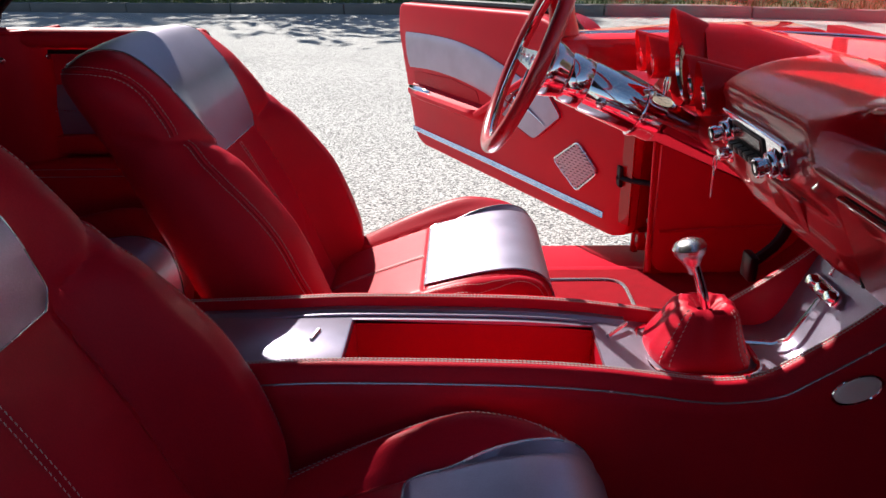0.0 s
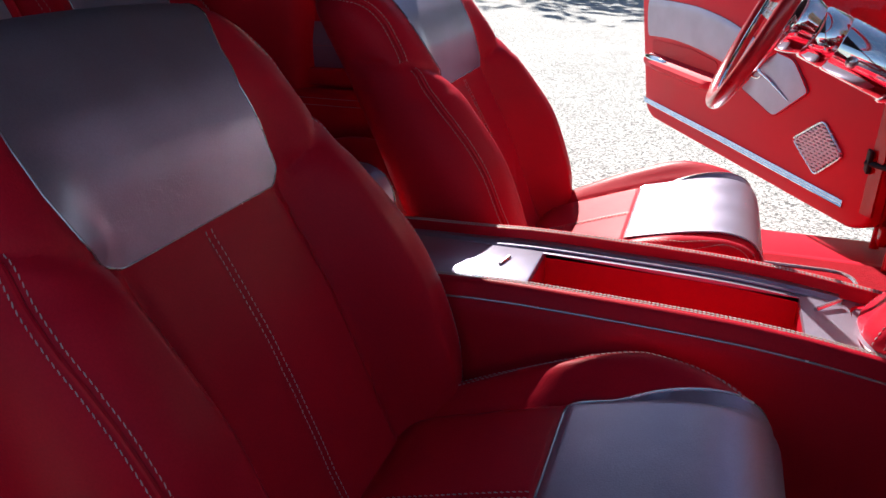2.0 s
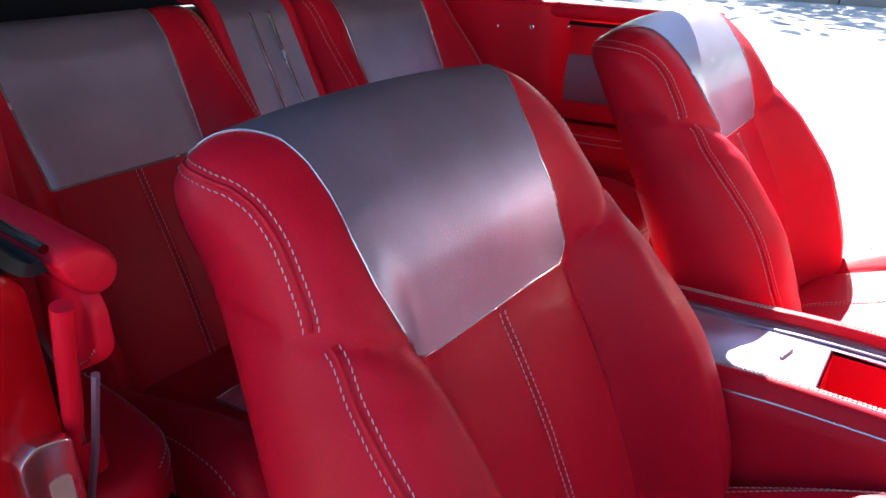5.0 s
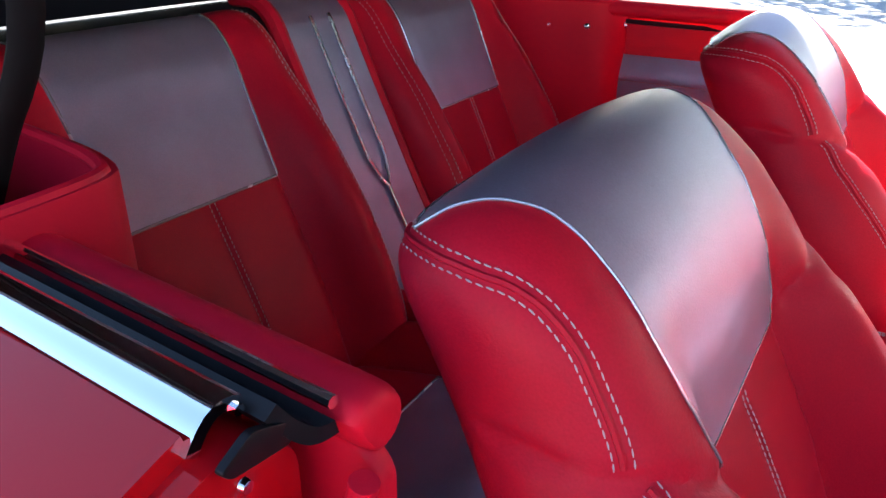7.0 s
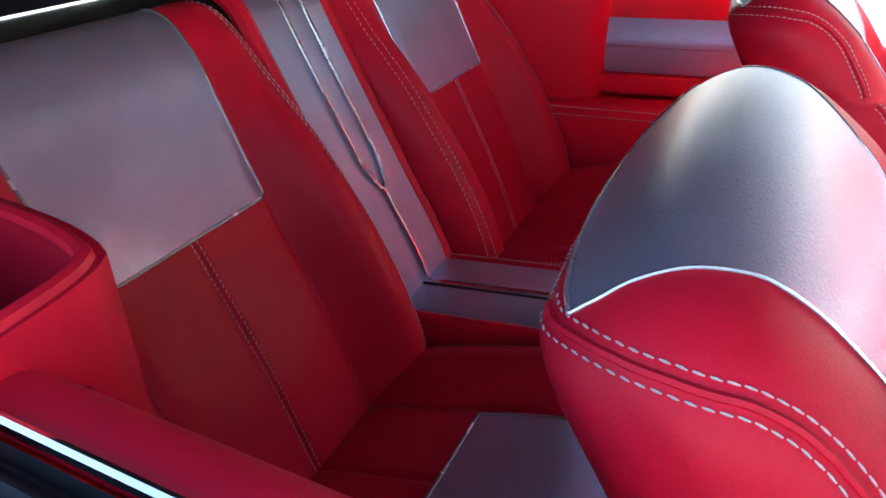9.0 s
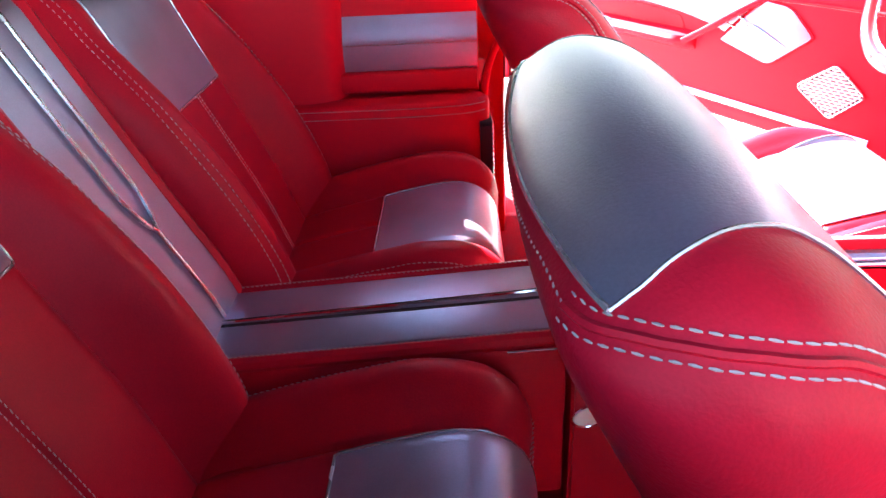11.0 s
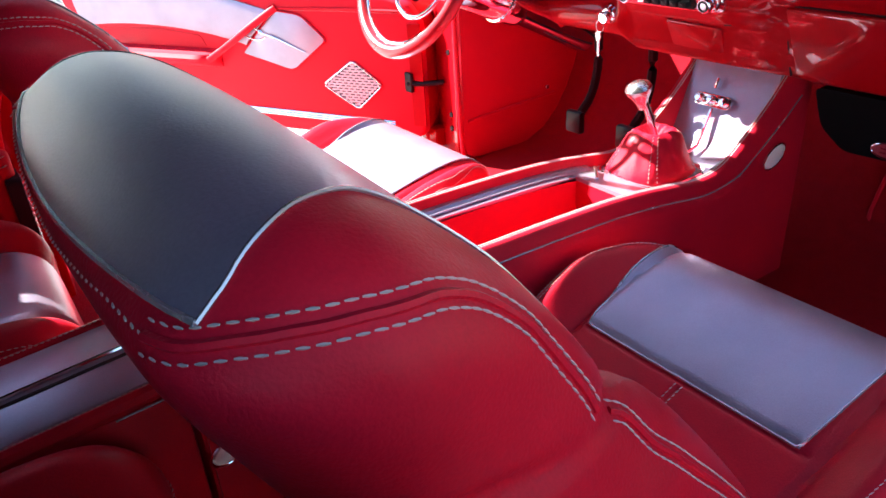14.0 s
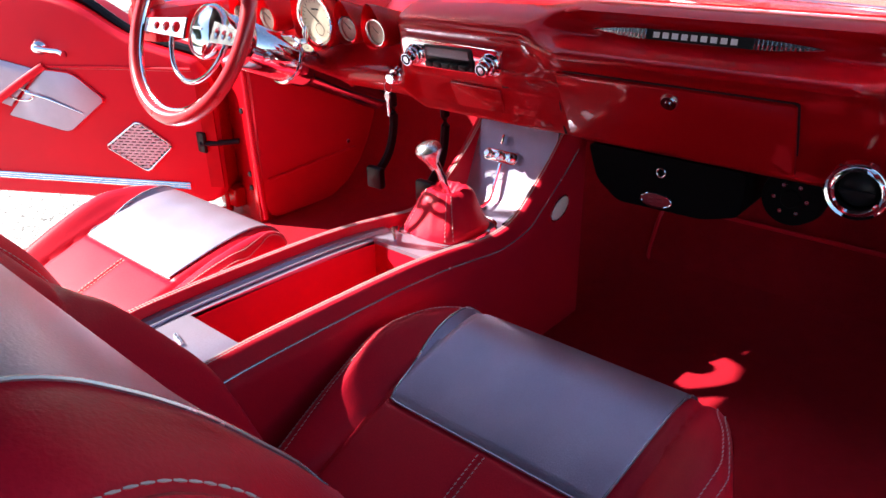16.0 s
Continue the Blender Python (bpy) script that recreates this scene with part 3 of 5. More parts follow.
side_wall(1, "red vinyl kick panel with welted edge beside the pedals")
side_wall(-1, "shaded red vinyl kick panel beside the passenger footwell")
tagged(part("firewall", box(0.905, 0.94, -0.92, 0.92, 0.25, 0.85, 0.0), CARPET), "dark red carpeted firewall", "firewall", kind="structure")

# door post with hinge and check strap on the driver side
post = thing("door_post", (0.53, 0.78, 0.312), "red painted door post with black check strap and hinge", "door post", kind="structure")
part("post_face", prism(rounded([(0.488, 0.712), (0.60, 0.712), (0.60, 0.90), (0.555, 0.90)], 0.01), pose(0, 0, 0.312), 0.53, 0.004), PAINT, post)
part("hinge", box(0.50, 0.545, 0.83, 0.90, 0.335, 0.385, 0.006), PAINT, post, "red painted lower hinge")
part("hinge_pin", tube([(0.503, 0.868, 0.32), (0.503, 0.868, 0.40)], 0.010, 10), PAINT, post)
part("check_strap", tube([(0.515, 0.80, 0.515), (0.48, 0.83, 0.513), (0.45, 0.865, 0.512)], 0.010, 8, flat=0.7), BLACK, post, "black rubber check strap")
part("strap_plate", box(0.448, 0.458, 0.85, 0.88, 0.49, 0.54, 0.003), BLACK, post)
for z in (0.41, 0.60, 0.445):
    part("bolt", lathe([(0, 0.004), (0.006, 0.003), (0.007, 0)], Matrix.Translation((0.500, 0.75, z)) @ pose(0, 0, 0, 0, -90, 0), 10), RUBBER, post)

# front fenders and bonnet outside the glass
bonnet = thing("bonnet", (1.5, 0, 0.3), "red painted bonnet and front wings of the car", "car body")
part("bonnet_skin", sheet([[(x, y, 0.850 - 0.05 * (x - 0.8) - 0.10 * (abs(y) / 0.9) ** 4) for y in np.linspace(-0.93, 0.93, 30)] for x in np.linspace(0.97, 2.3, 20)], 0.01), PAINT, bonnet)
for s in (-1, 1):
    part("wing", box(0.60, 2.3, s * 0.90, s * 0.97, 0.25, 0.80, 0.03), PAINT, bonnet)
    part("cowl_side", box(0.60, 0.83, s * 0.714, s * 0.93, 0.29, 0.86, 0.02), PAINT, bonnet)

# windscreen
WS = [(0.30, 0.685), (0.50, 0.68), (0.70, 0.635), (0.86, 0.50), (0.93, 0.26), (0.95, 0.0), (0.93, -0.26), (0.86, -0.50), (0.70, -0.635), (0.50, -0.68), (0.30, -0.685)]
WSB = curve(WS, 60)
screen = thing("windscreen", (0.95, 0, 0.86), "curved glass windscreen in a red and chrome frame", "windscreen")
rows = []
for t in np.linspace(0, 1, 14):
    rows.append([(x * (1 - t) + (0.22 + 0.20 * (1 - (y / 0.69) ** 2)) * t, y * (1 - 0.10 * t), 0.862 + 0.443 * t) for x, y in WSB])
pane = part("pane", sheet(rows, 0.004), GLASS, screen)
pane.visible_shadow = False
part("lower_moulding", tube([(x, y, 0.862) for x, y in WSB], 0.008, 8), CHROME, screen, "chrome moulding under the glass")
part("header_rail", tube([(x + 0.0, y, z + 0.01) for x, y, z in rows[-1]], 0.022, 10), PAINT, screen)
for s in (-1, 1):
    part("pillar", tube([(0.285, s * 0.675, 0.83), (0.275, s * 0.675, 0.90), (0.255, s * 0.668, 1.05), (0.225, s * 0.63, 1.22), (0.215, s * 0.60, 1.31)], [0.034, 0.026, 0.022, 0.022, 0.022], 12), PAINT, screen, "red windscreen pillar")
    part("pillar_foot", prism(rounded([(0.26, 0.62), (0.62, 0.66), (0.62, 0.90), (0.26, 0.74)], 0.03), Matrix.Diagonal((1, s, 1, 1)) @ pose(0, 0, 0.80), 0.065, 0.02), PAINT, screen)
for a, b in ((-0.05, -0.42),):
    part("wiper", tube([(1.0, a, 0.875), (0.935, (a + b) / 2, 0.892), (0.87, b, 0.900)], 0.006, 6), BRUSHED, screen, "wiper arm")

# soft top, raised
soft = thing("soft_top", (-0.4, 0, 0.90), "raised dark fabric soft top with black bows", "convertible top")
rows = []
for x, z in curve([(0.24, 1.315), (0.0, 1.36), (-0.4, 1.37), (-0.8, 1.34), (-1.15, 1.22), (-1.45, 0.98), (-1.5, 0.88)], 30):
    wid = 0.61 + 0.05 * min(1, max(0, (0.2 - x) / 0.6))
    rows.append([(x, wid * v, z - 0.12 * abs(v) ** 5) for v in np.linspace(-1, 1, 25)])
part("fabric", sheet(rows, 0.006), CLOTH, soft)
for s in (-1, 1):
    part("side_rail", tube([(0.22, s * 0.60, 1.255), (-0.2, s * 0.64, 1.255), (-0.75, s * 0.66, 1.23)], 0.014, 8), BLACK, soft)
    part("quarter_fabric", prism([(-0.44, 1.30), (-0.80, 1.31), (-1.15, 1.20), (-1.45, 0.97), (-1.5, 0.88), (-0.90 + 0.07 * (s > 0), 0.888), (-0.84 + 0.07 * (s > 0), 1.02), (-0.66, 1.09), (-0.53, 1.15)], Matrix(((1, 0, 0, 0), (0, 0, -s, s * 0.655), (0, 1, 0, 0), (0, 0, 0, 1))), 0.006), CLOTH, soft)
    arm = curve([(-0.78, s * 0.60, 0.86), (-0.742, s * 0.61, 0.89), (-0.700, s * 0.615, 0.935), (-0.655, s * 0.62, 0.978), (-0.636, s * 0.62, 1.02), (-0.610, s * 0.63, 1.12), (-0.540, s * 0.64, 1.26)], 24)
    if s > 0:
        arm = arm + np.array([-0.09, 0.0, 0.0])
    part("frame_arm", tube(arm, 0.010, 10, flat=0.6), MATT, soft, "black folding frame arm")
part("rear_deck", box(-1.9, -1.10, -0.72, 0.72, 0.84, 0.875, 0.01), CLOTH, soft)


# ---- rear quarters ----
def quarter(s, tower_x, ty, ay, label):
    q = thing("quarter_panel", (-0.8, s * 0.70, 0.3), label, "side panel", "rear quarter panels")
    Y = lambda y: s * y  # noqa: E731
    part("trim_board", box(-1.35, -0.485, Y(0.648), Y(0.665), 0.27, 0.845 if s < 0 else 0.866, 0.004), REDV, q)
    # padded belt roll with its rounded end
    hi = 0.022 if s > 0 else 0.0
    slant = lambda x, y, z: (x, Y(y + 0.05 * (x + 0.4)), z + hi - 0.025 * (x + 0.4))  # noqa: E731
    section = curve([(0.654, 0.860), (0.651, 0.8655), (0.642, 0.868), (0.632, 0.8675), (0.622, 0.862), (0.6155, 0.852), (0.6165, 0.841), (0.624, 0.834), (0.634, 0.833), (0.642, 0.838), (0.650, 0.850), (0.654, 0.860)], 30)[:-1]
    mid_y, mid_z = 0.638, 0.851
    rows = []
    for x, k in [(x, 1.0) for x in np.linspace(-1.2, -0.427, 40)] + [(-0.4225, 0.985), (-0.4185, 0.94), (-0.4155, 0.86), (-0.414, 0.72)]:
        rows.append([slant(x, mid_y + (y - mid_y) * k, mid_z + (z - mid_z) * k) for y, z in section])
    bm = bmesh.new()
    vs = grid(bm, rows, close_v=True)
    bm.faces.new(vs[0])
    bm.faces.new(vs[-1][::-1])
    bmesh.ops.recalc_face_normals(bm, faces=list(bm.faces))
    part("belt_roll", bm, REDV, q, "padded red belt roll")
    rows = []
    for x in np.linspace(-1.2, -0.432, 24):
        rows.append([slant(x + 0.012 * (1 - v), 0.657 + 0.029 * v, 0.858 - hi * 1.5 + 0.019 * v - 0.009 * math.sin(math.pi * v)) for v in np.linspace(0, 1, 8)])
    part("window_channel", sheet(rows, 0.008), RUBBER, q, "black rubber window channel")
    part("channel_bead", tube([slant(x, 0.6550, 0.8700 - hi * 0.3) for x in np.linspace(-1.2, -0.424, 20)], 0.0032, 8), CHROME, q, "thin chrome bead")
    part("outer_bead", tube([(-1.2, Y(0.655), 0.900 - hi * 0.5), (-0.8, Y(0.670), 0.890 - hi * 0.5), (-0.60, Y(0.679), 0.885 - hi * 0.5), (-0.442, Y(0.687), 0.881 - hi * 0.5)], 0.0026, 8), CHROME, q)
    # broad chrome moulding, gently arched
    rows = []
    for x in np.linspace(-1.5, -0.444, 30):
        rows.append([(x, Y(0.688 - 0.022 * min(1, max(0, (-0.41 - x) / 0.5)) + 0.021 * v), 0.8805 - 0.025 * (x + 0.444) - hi * 0.4 + 0.004 * math.sin(v * math.pi) - 0.009 * v * v) for v in np.linspace(0, 1, 8)])
    part("belt_moulding", sheet(rows, 0.006), CHROME, q, "broad chrome belt moulding")
    # painted outer skin
    rows = []
    for x in np.linspace(-2.2, -0.448, 24):
        tuck = 0.022 * min(1, max(0, (-0.41 - x) / 0.5))
        rows.append([(x, Y(y), z - 0.025 * min(0.06, x + 0.444)) for y, z in curve([(0.709 - tuck, 0.8725), (0.752 - tuck * 0.5, 0.860), (0.83, 0.81), (0.90, 0.70), (0.935, 0.55), (0.93, 0.30)], 16)])
    part("outer_skin", sheet(rows, 0.01), PAINT, q, "glossy red outer skin")
    part("side_spear", tube([(-2.2, Y(0.90), 0.72), (-1.2, Y(0.865), 0.775), (-0.60, Y(0.845), 0.80)], 0.016, 8, flat=0.6), CHROME, q, "chrome side spear")
    # door shut face
    part("lock_pillar", prism(rounded([(0.66, 0.28), (0.93, 0.28), (0.91, 0.72), (0.80, 0.83), (0.745, 0.860), (0.712, 0.872), (0.685, 0.872), (0.66, 0.850)], 0.012), Matrix(((0, 0, 1, -0.50), (s, 0, 0, 0), (0, 1, 0, 0), (0, 0, 0, 1))), 0.066, 0.012), PAINT, q, "red painted lock pillar")
    part("pillar_welt", tube(curve([(-0.405, Y(0.660), 0.842), (-0.416, Y(0.660), 0.80), (-0.436, Y(0.656), 0.75), (-0.474, Y(0.654), 0.64), (-0.482, Y(0.654), 0.35)], 48), 0.0068, 14), REDV, q)
    if s < 0:
        flap = rounded([(-0.475, 0.842), (-0.418, 0.840), (-0.409, 0.828), (-0.409, 0.800), (-0.422, 0.786), (-0.452, 0.768), (-0.475, 0.762)], [0.004, 0.012, 0.012, 0.014, 0.012, 0.01, 0.004])
        part("belt_flap", prism(flap, Matrix(((1, 0, 0, 0), (0, 0, -1, -0.632), (0, 1, 0, 0), (0, 0, 0, 1))), 0.011, 0.004, 3), REDV, q, "padded red flap under the belt roll")
        part("flap_stitching", stitches([[(-0.412, -0.6438, 0.802), (-0.424, -0.6438, 0.790), (-0.454, -0.6438, 0.772)]], 0.005, 0.0036, 0.0006), THREAD, q)["kind"] = "stuff"
        part("channel_strip", tube([(-0.416, -0.645, 0.783), (-0.440, -0.645, 0.715), (-0.476, -0.645, 0.634)], 0.003, 6), GREY, q)
    face_m = Matrix(((0, 0, 1, -0.4335), (s, 0, 0, 0), (0, 1, 0, 0), (0, 0, 0, 1)))
    part("pillar_wedge", prism(rounded([(0.693, 0.880), (0.710, 0.872), (0.705, 0.866), (0.674, 0.861), (0.668, 0.870)], 0.003), face_m, 0.004, 0.001), RUBBER, q, "black rubber flap under the moulding end")
    part("screw", lathe([(0, 0.003), (0.0028, 0.0026), (0.0036, 0)], face_m @ pose(0.697, 0.856, 0.0), 14), CHROME, q)
    striker = part("striker", prism(rounded([(0.664, 0.655), (0.700, 0.655), (0.700, 0.742), (0.688, 0.752), (0.664, 0.746)], 0.008), face_m, 0.012, 0.003), BRUSHED, q, "worn metal lock striker")
    part("striker_slot", prism(rounded([(0.672, 0.672), (0.686, 0.672), (0.686, 0.722), (0.672, 0.722)], 0.004), face_m @ pose(0, 0, 0.0122), 0.001), DIAL, striker)
    # silver bands and arm rest
    part("upper_band", sheet([[(x, Y(y), z) for y, z in ((0.634, 0.736), (0.6335, 0.744), (0.639, 0.765), (0.645, 0.786))] for x in np.linspace(tower_x - 0.05, -0.487, 12)], 0.004), GREY, q, "sloping silver-grey leather band")
    part("lower_band", sheet([[(x, Y(y), z) for y, z in ((0.634, 0.688), (0.6325, 0.71), (0.633, 0.7345))] for x in np.linspace(tower_x - 0.05, -0.487, 12)], 0.004), GREY, q, "silver-grey leather band")
    part("band_ledge", box(tower_x - 0.05, -0.487, Y(0.615), Y(0.646), 0.652, 0.687, 0.006), REDV, q)
    part("band_stitching", stitches([[(tower_x, Y(0.6285), 0.7365), (-0.49, Y(0.6285), 0.7365)]], 0.007, 0.0045, 0.0008), THREAD, q)["kind"] = "stuff"
    part("upper_stitching", stitches([[(tower_x, Y(0.644), 0.806), (-0.49, Y(0.644), 0.806)]], 0.006, 0.004, 0.0005), REDV, q)["kind"] = "stuff"
    part("arm_rest", prism(rounded([(-1.0, 0.652), (-0.485, 0.652), (-0.462, 0.60), (-0.50, ay + 0.012), (-0.60, ay), (-1.0, ay)], [0.01, 0.01, 0.05, 0.06, 0.06, 0.01], 8), Matrix(((1, 0, 0, 0), (0, s, 0, 0), (0, 0, 1, 0.332), (0, 0, 0, 1))), 0.312, 0.014, 4), REDV, q, "padded red arm rest with stitched edge")
    edge = rounded([(-0.95, ay + 0.008), (-0.60, ay + 0.007), (-0.507, ay + 0.018), (-0.47, 0.60), (-0.49, 0.645)], [0.01, 0.06, 0.06, 0.05, 0.01], 8)[4:-4]
    for d in (0.0, 0.009):
        part("arm_stitching", stitches([[(x + 0.002 - d * 0.1, Y(y - 0.007 - d * 0.25), 0.6352 - d * 1.6) for x, y in edge]], 0.0055, 0.0042, 0.0009), THREAD, q)["kind"] = "stuff"
    gm = Matrix(((0, 0, 1, -0.487), (s, 0, 0, 0), (0, 1, 0, 0), (0, 0, 0, 1)))
    part("speaker_backing", prism(rounded([(0.57, 0.46), (0.64, 0.46), (0.64, 0.60), (0.57, 0.60)], 0.01), gm, 0.022), BLACK, q)
    bars = bmesh.new()
    for k in range(14):
        tube_into(bars, [(-0.463, Y(0.575), 0.468 + 0.0095 * k), (-0.463, Y(0.638), 0.468 + 0.0095 * k)], 0.0022, 5)
    part("speaker_mesh", bars, BRUSHED, q, "silver speaker mesh")["kind"] = "stuff"
    # well for the folding top: a curved upright wall with a rolled rim
    plan = curve([(-1.10, Y(ty - 0.035)), (-0.92, Y(ty - 0.030)), (tower_x - 0.10, Y(ty - 0.016)), (tower_x - 0.03, Y(ty)), (tower_x - 0.004, Y(ty + 0.022)), (tower_x + 0.006, Y(0.645)), (tower_x + 0.008, Y(0.69))], 48)
    rows = [[(x, y, z) for z in np.linspace(0.628, 0.892, 8)] for x, y in plan]
    part("well_wall", sheet(rows, 0.008), REDV, q, "curved red wall of the top well")
    part("well_rim", tube([(x, y + s * 0.002, 0.892) for x, y in plan], 0.0052, 8), REDV, q)
    studs = ((0.006, ty + 0.045, 0), (-0.055, ty - 0.007, 90 * s), (-0.13, ty - 0.019, 90 * s))
    for dx, yy, turn in studs if s > 0 else studs[:1]:
        sm = Matrix.Translation((tower_x + dx, Y(yy), 0.843)) @ (pose(0, 0, 0, turn, 0, 0) if turn else pose(0, 0, 0, 0, 90, 0))
        part("snap_stud", lathe([(0, 0.004), (0.002, 0.005), (0.0034, 0.0045), (0.0038, 0.002), (0.006, 0.0014), (0.0065, 0)], sm, 16), CHROME, q, "chrome snap stud")
    return q


quarter(1, -0.738, 0.592, 0.558, "red quarter trim with silver bands and arm rest, driver side")
quarter(-1, -0.690, 0.546, 0.543, "red quarter panel with chrome belt moulding and padded roll, passenger side")
tagged(part("rear_bulkhead", box(-1.30, -1.26, -0.64, 0.64, 0.27, 0.84), CARPET), "dark carpeted bulkhead behind the rear seats", "bulkhead", kind="structure")

# ---- centre console ----
TOP = curve([(-0.412, 0.574), (-0.30, 0.579), (-0.179, 0.583), (-0.07, 0.587), (0.133, 0.583), (0.235, 0.576), (0.303, 0.567), (0.372, 0.558), (0.425, 0.565), (0.467, 0.590), (0.524, 0.633), (0.565, 0.672), (0.60, 0.712)], 90)
top_z = lambda x: float(np.interp(x, TOP[:, 0], TOP[:, 1]))  # noqa: E731
console = thing("centre_console", (0.05, 0.01, 0.331), "long red centre console with silver tray and stitched padded rails", "console")
yr, yl = -0.104, 0.122
for y0, y1, nm in ((yr, yr + 0.034, "side_rail"), (yl - 0.034, yl, "side_rail")):
    rows = []
    out_side = y0 == yr
    sec = [(0.0, -0.32), (0.0, -0.036), (0.004, -0.027), (0.010, -0.0155), (0.0155, -0.0055), (0.018, -0.002), (0.021, 0.0), (0.026, 0.0005), (0.031, -0.001), (0.0335, -0.007), (0.034, -0.03), (0.034, -0.10)]
    for x, z in TOP:
        rows.append([(x, y0 + u if out_side else y1 - u, max(z + v, 0.331) if v > -0.2 else 0.331) for u, v in sec])
    bm = bmesh.new()
    vs = grid(bm, rows)
    bm.faces.new(vs[0])
    bm.faces.new(vs[-1][::-1])
    bmesh.ops.recalc_face_normals(bm, faces=list(bm.faces))
    part(nm, bm, RED, console, "padded red leather side rail")
    yi = y0 + 0.026 if out_side else y1 - 0.026
    for d in (0.0, 0.0045):
        yy = yi + (d if out_side else -d)
        part("rail_stitching", stitches([[(x, yy, z + 0.0005) for x, z in TOP if -0.40 < x < 0.58]], 0.0046, 0.0037, 0.0012), THREAD, console, "close white stitches along the rail")["kind"] = "stuff"
    bead = []
    for (x, z), g in list(zip(TOP, np.gradient(TOP[:, 1], TOP[:, 0])))[2:-3]:
        drop = 0.029 * math.hypot(1, g) - 0.010
        u = float(np.interp(drop, [0.0155, 0.027, 0.036], [0.010, 0.004, 0.0])) - 0.0007
        bead.append((x, y0 + u if out_side else y1 - u, z - drop))
    part("side_bead", tube(bead, 0.0014, 6), PIPE, console, "thin silver bead")
part("rear_panel", box(-0.416, -0.406, yr + 0.004, yl - 0.004, 0.332, 0.562, 0.002), RED, console)
xs = np.linspace(-0.45, -0.275, 8)
tray_y0, tray_y1 = yr + 0.032, yl - 0.032
slot_y0, slot_y1, slot_x0, slot_x1 = -0.066, 0.060, -0.068, 0.252
part("tray_rear", box(-0.41, -0.285, tray_y0, tray_y1, 0.45, 0.556, 0.002), RED, console)
part("lid", prism(rounded([(-0.283, tray_y0 + 0.002), (-0.07, tray_y0 + 0.002), (-0.07, 0.060), (-0.283, 0.060)], [0.02, 0.004, 0.004, 0.02]), pose(0, 0, 0.555), 0.0155, 0.003), GREY, console, "silver-grey leather storage lid")
part("lid_latch", tube([(-0.116, -0.002, 0.572), (-0.110, 0.024, 0.572)], 0.0028, 6), BRUSHED, bpy.data.objects["lid"], "small metal latch")
rows = [[(x, y, top_z(x) - 0.020 + (0.006 if y > 0.075 else 0)) for y in np.linspace(slot_y1, tray_y1 + 0.002, 6)] for x in np.linspace(-0.283, 0.30, 40)]
part("tray_side", sheet(rows, 0.006), GREY, console, "silver-grey tray border")
part("tray_gutter", tube([(x, slot_y1 + 0.010, top_z(x) - 0.018) for x in np.linspace(-0.28, 0.26, 30)], 0.0022, 6), GREY, console)
liner = bmesh.new()
for a in (((slot_x0, slot_y0, 0.46), (slot_x1, slot_y0, 0.46), (slot_x1, slot_y1, 0.46), (slot_x0, slot_y1, 0.46)),
          ((slot_x0, slot_y1, 0.46), (slot_x1, slot_y1, 0.46), (slot_x1, slot_y1, 0.553), (slot_x0, slot_y1, 0.566)),
          ((slot_x0, slot_y0, 0.46), (slot_x0, slot_y1, 0.46), (slot_x0, slot_y1, 0.566), (slot_x0, slot_y0, 0.566)),
          ((slot_x1, slot_y0, 0.46), (slot_x1, slot_y1, 0.46), (slot_x1, slot_y1, 0.553), (slot_x1, slot_y0, 0.553)),
          ((slot_x0, slot_y0, 0.46), (slot_x1, slot_y0, 0.46), (slot_x1, slot_y0, 0.553), (slot_x0, slot_y0, 0.566))):
    liner.faces.new([liner.verts.new(p) for p in a])
part("slot_liner", liner, RED, console, "open storage slot lined in red", smooth=False)
for x in (0.02, 0.18):
    part("slot_hook", lathe([(0, 0.002), (0.012, 0.002), (0.014, 0.0), (0.0, -0.002)], pose(x, -0.02, 0.4625), 14), BRUSHED, console)
rows = [[(x, y, min(top_z(x) - 0.019, 0.560 - 0.02 * min(1, (x - 0.252) / 0.1))) for y in np.linspace(tray_y0, tray_y1, 10)] for x in np.linspace(0.252, 0.495, 36)]
part("shifter_plate", sheet(rows, 0.006), GREY, console, "silver-grey plate under the gear lever")
rows = [[(x, y, z) for y in np.linspace(tray_y0, tray_y1, 10)] for x, z in curve([(0.478, 0.5385), (0.497, 0.545), (0.512, 0.560), (0.535, 0.610), (0.568, 0.685), (0.585, 0.722)], 30)]
part("front_plate", sheet(rows, 0.006), GREY, console, "upright silver-grey panel with switches")
# switch cluster on the upright panel
fa = math.atan2(0.075, 0.033)
FX = Vector((0, -1, 0))
FY = Vector((math.cos(fa), 0, math.sin(fa)))
FZ = FX.cross(FY)
FM = Matrix(((FX.x, FY.x, FZ.x, 0.5360), (FX.y, FY.y, FZ.y, 0.026), (FX.z, FY.z, FZ.z, 0.623), (0, 0, 0, 1)))
part("switch_plate", prism(rounded([(-0.036, -0.011), (0.036, -0.011), (0.036, 0.011), (-0.036, 0.011)], 0.010), FM, 0.005, 0.002), CHROME, console, "chrome plate with three round switches")
for u in (-0.024, 0.0, 0.024):
    part("switch", lathe([(0, 0.014), (0.006, 0.0135), (0.008, 0.011), (0.0085, 0.005), (0.0095, 0.004)], FM @ pose(u, 0, 0), 18), CHROME, console)
part("pull_tab", prism(rounded([(-0.003, 0.020), (0.003, 0.020), (0.003, 0.038), (-0.003, 0.038)], 0.002), FM, 0.010, 0.002), CHROME, console)
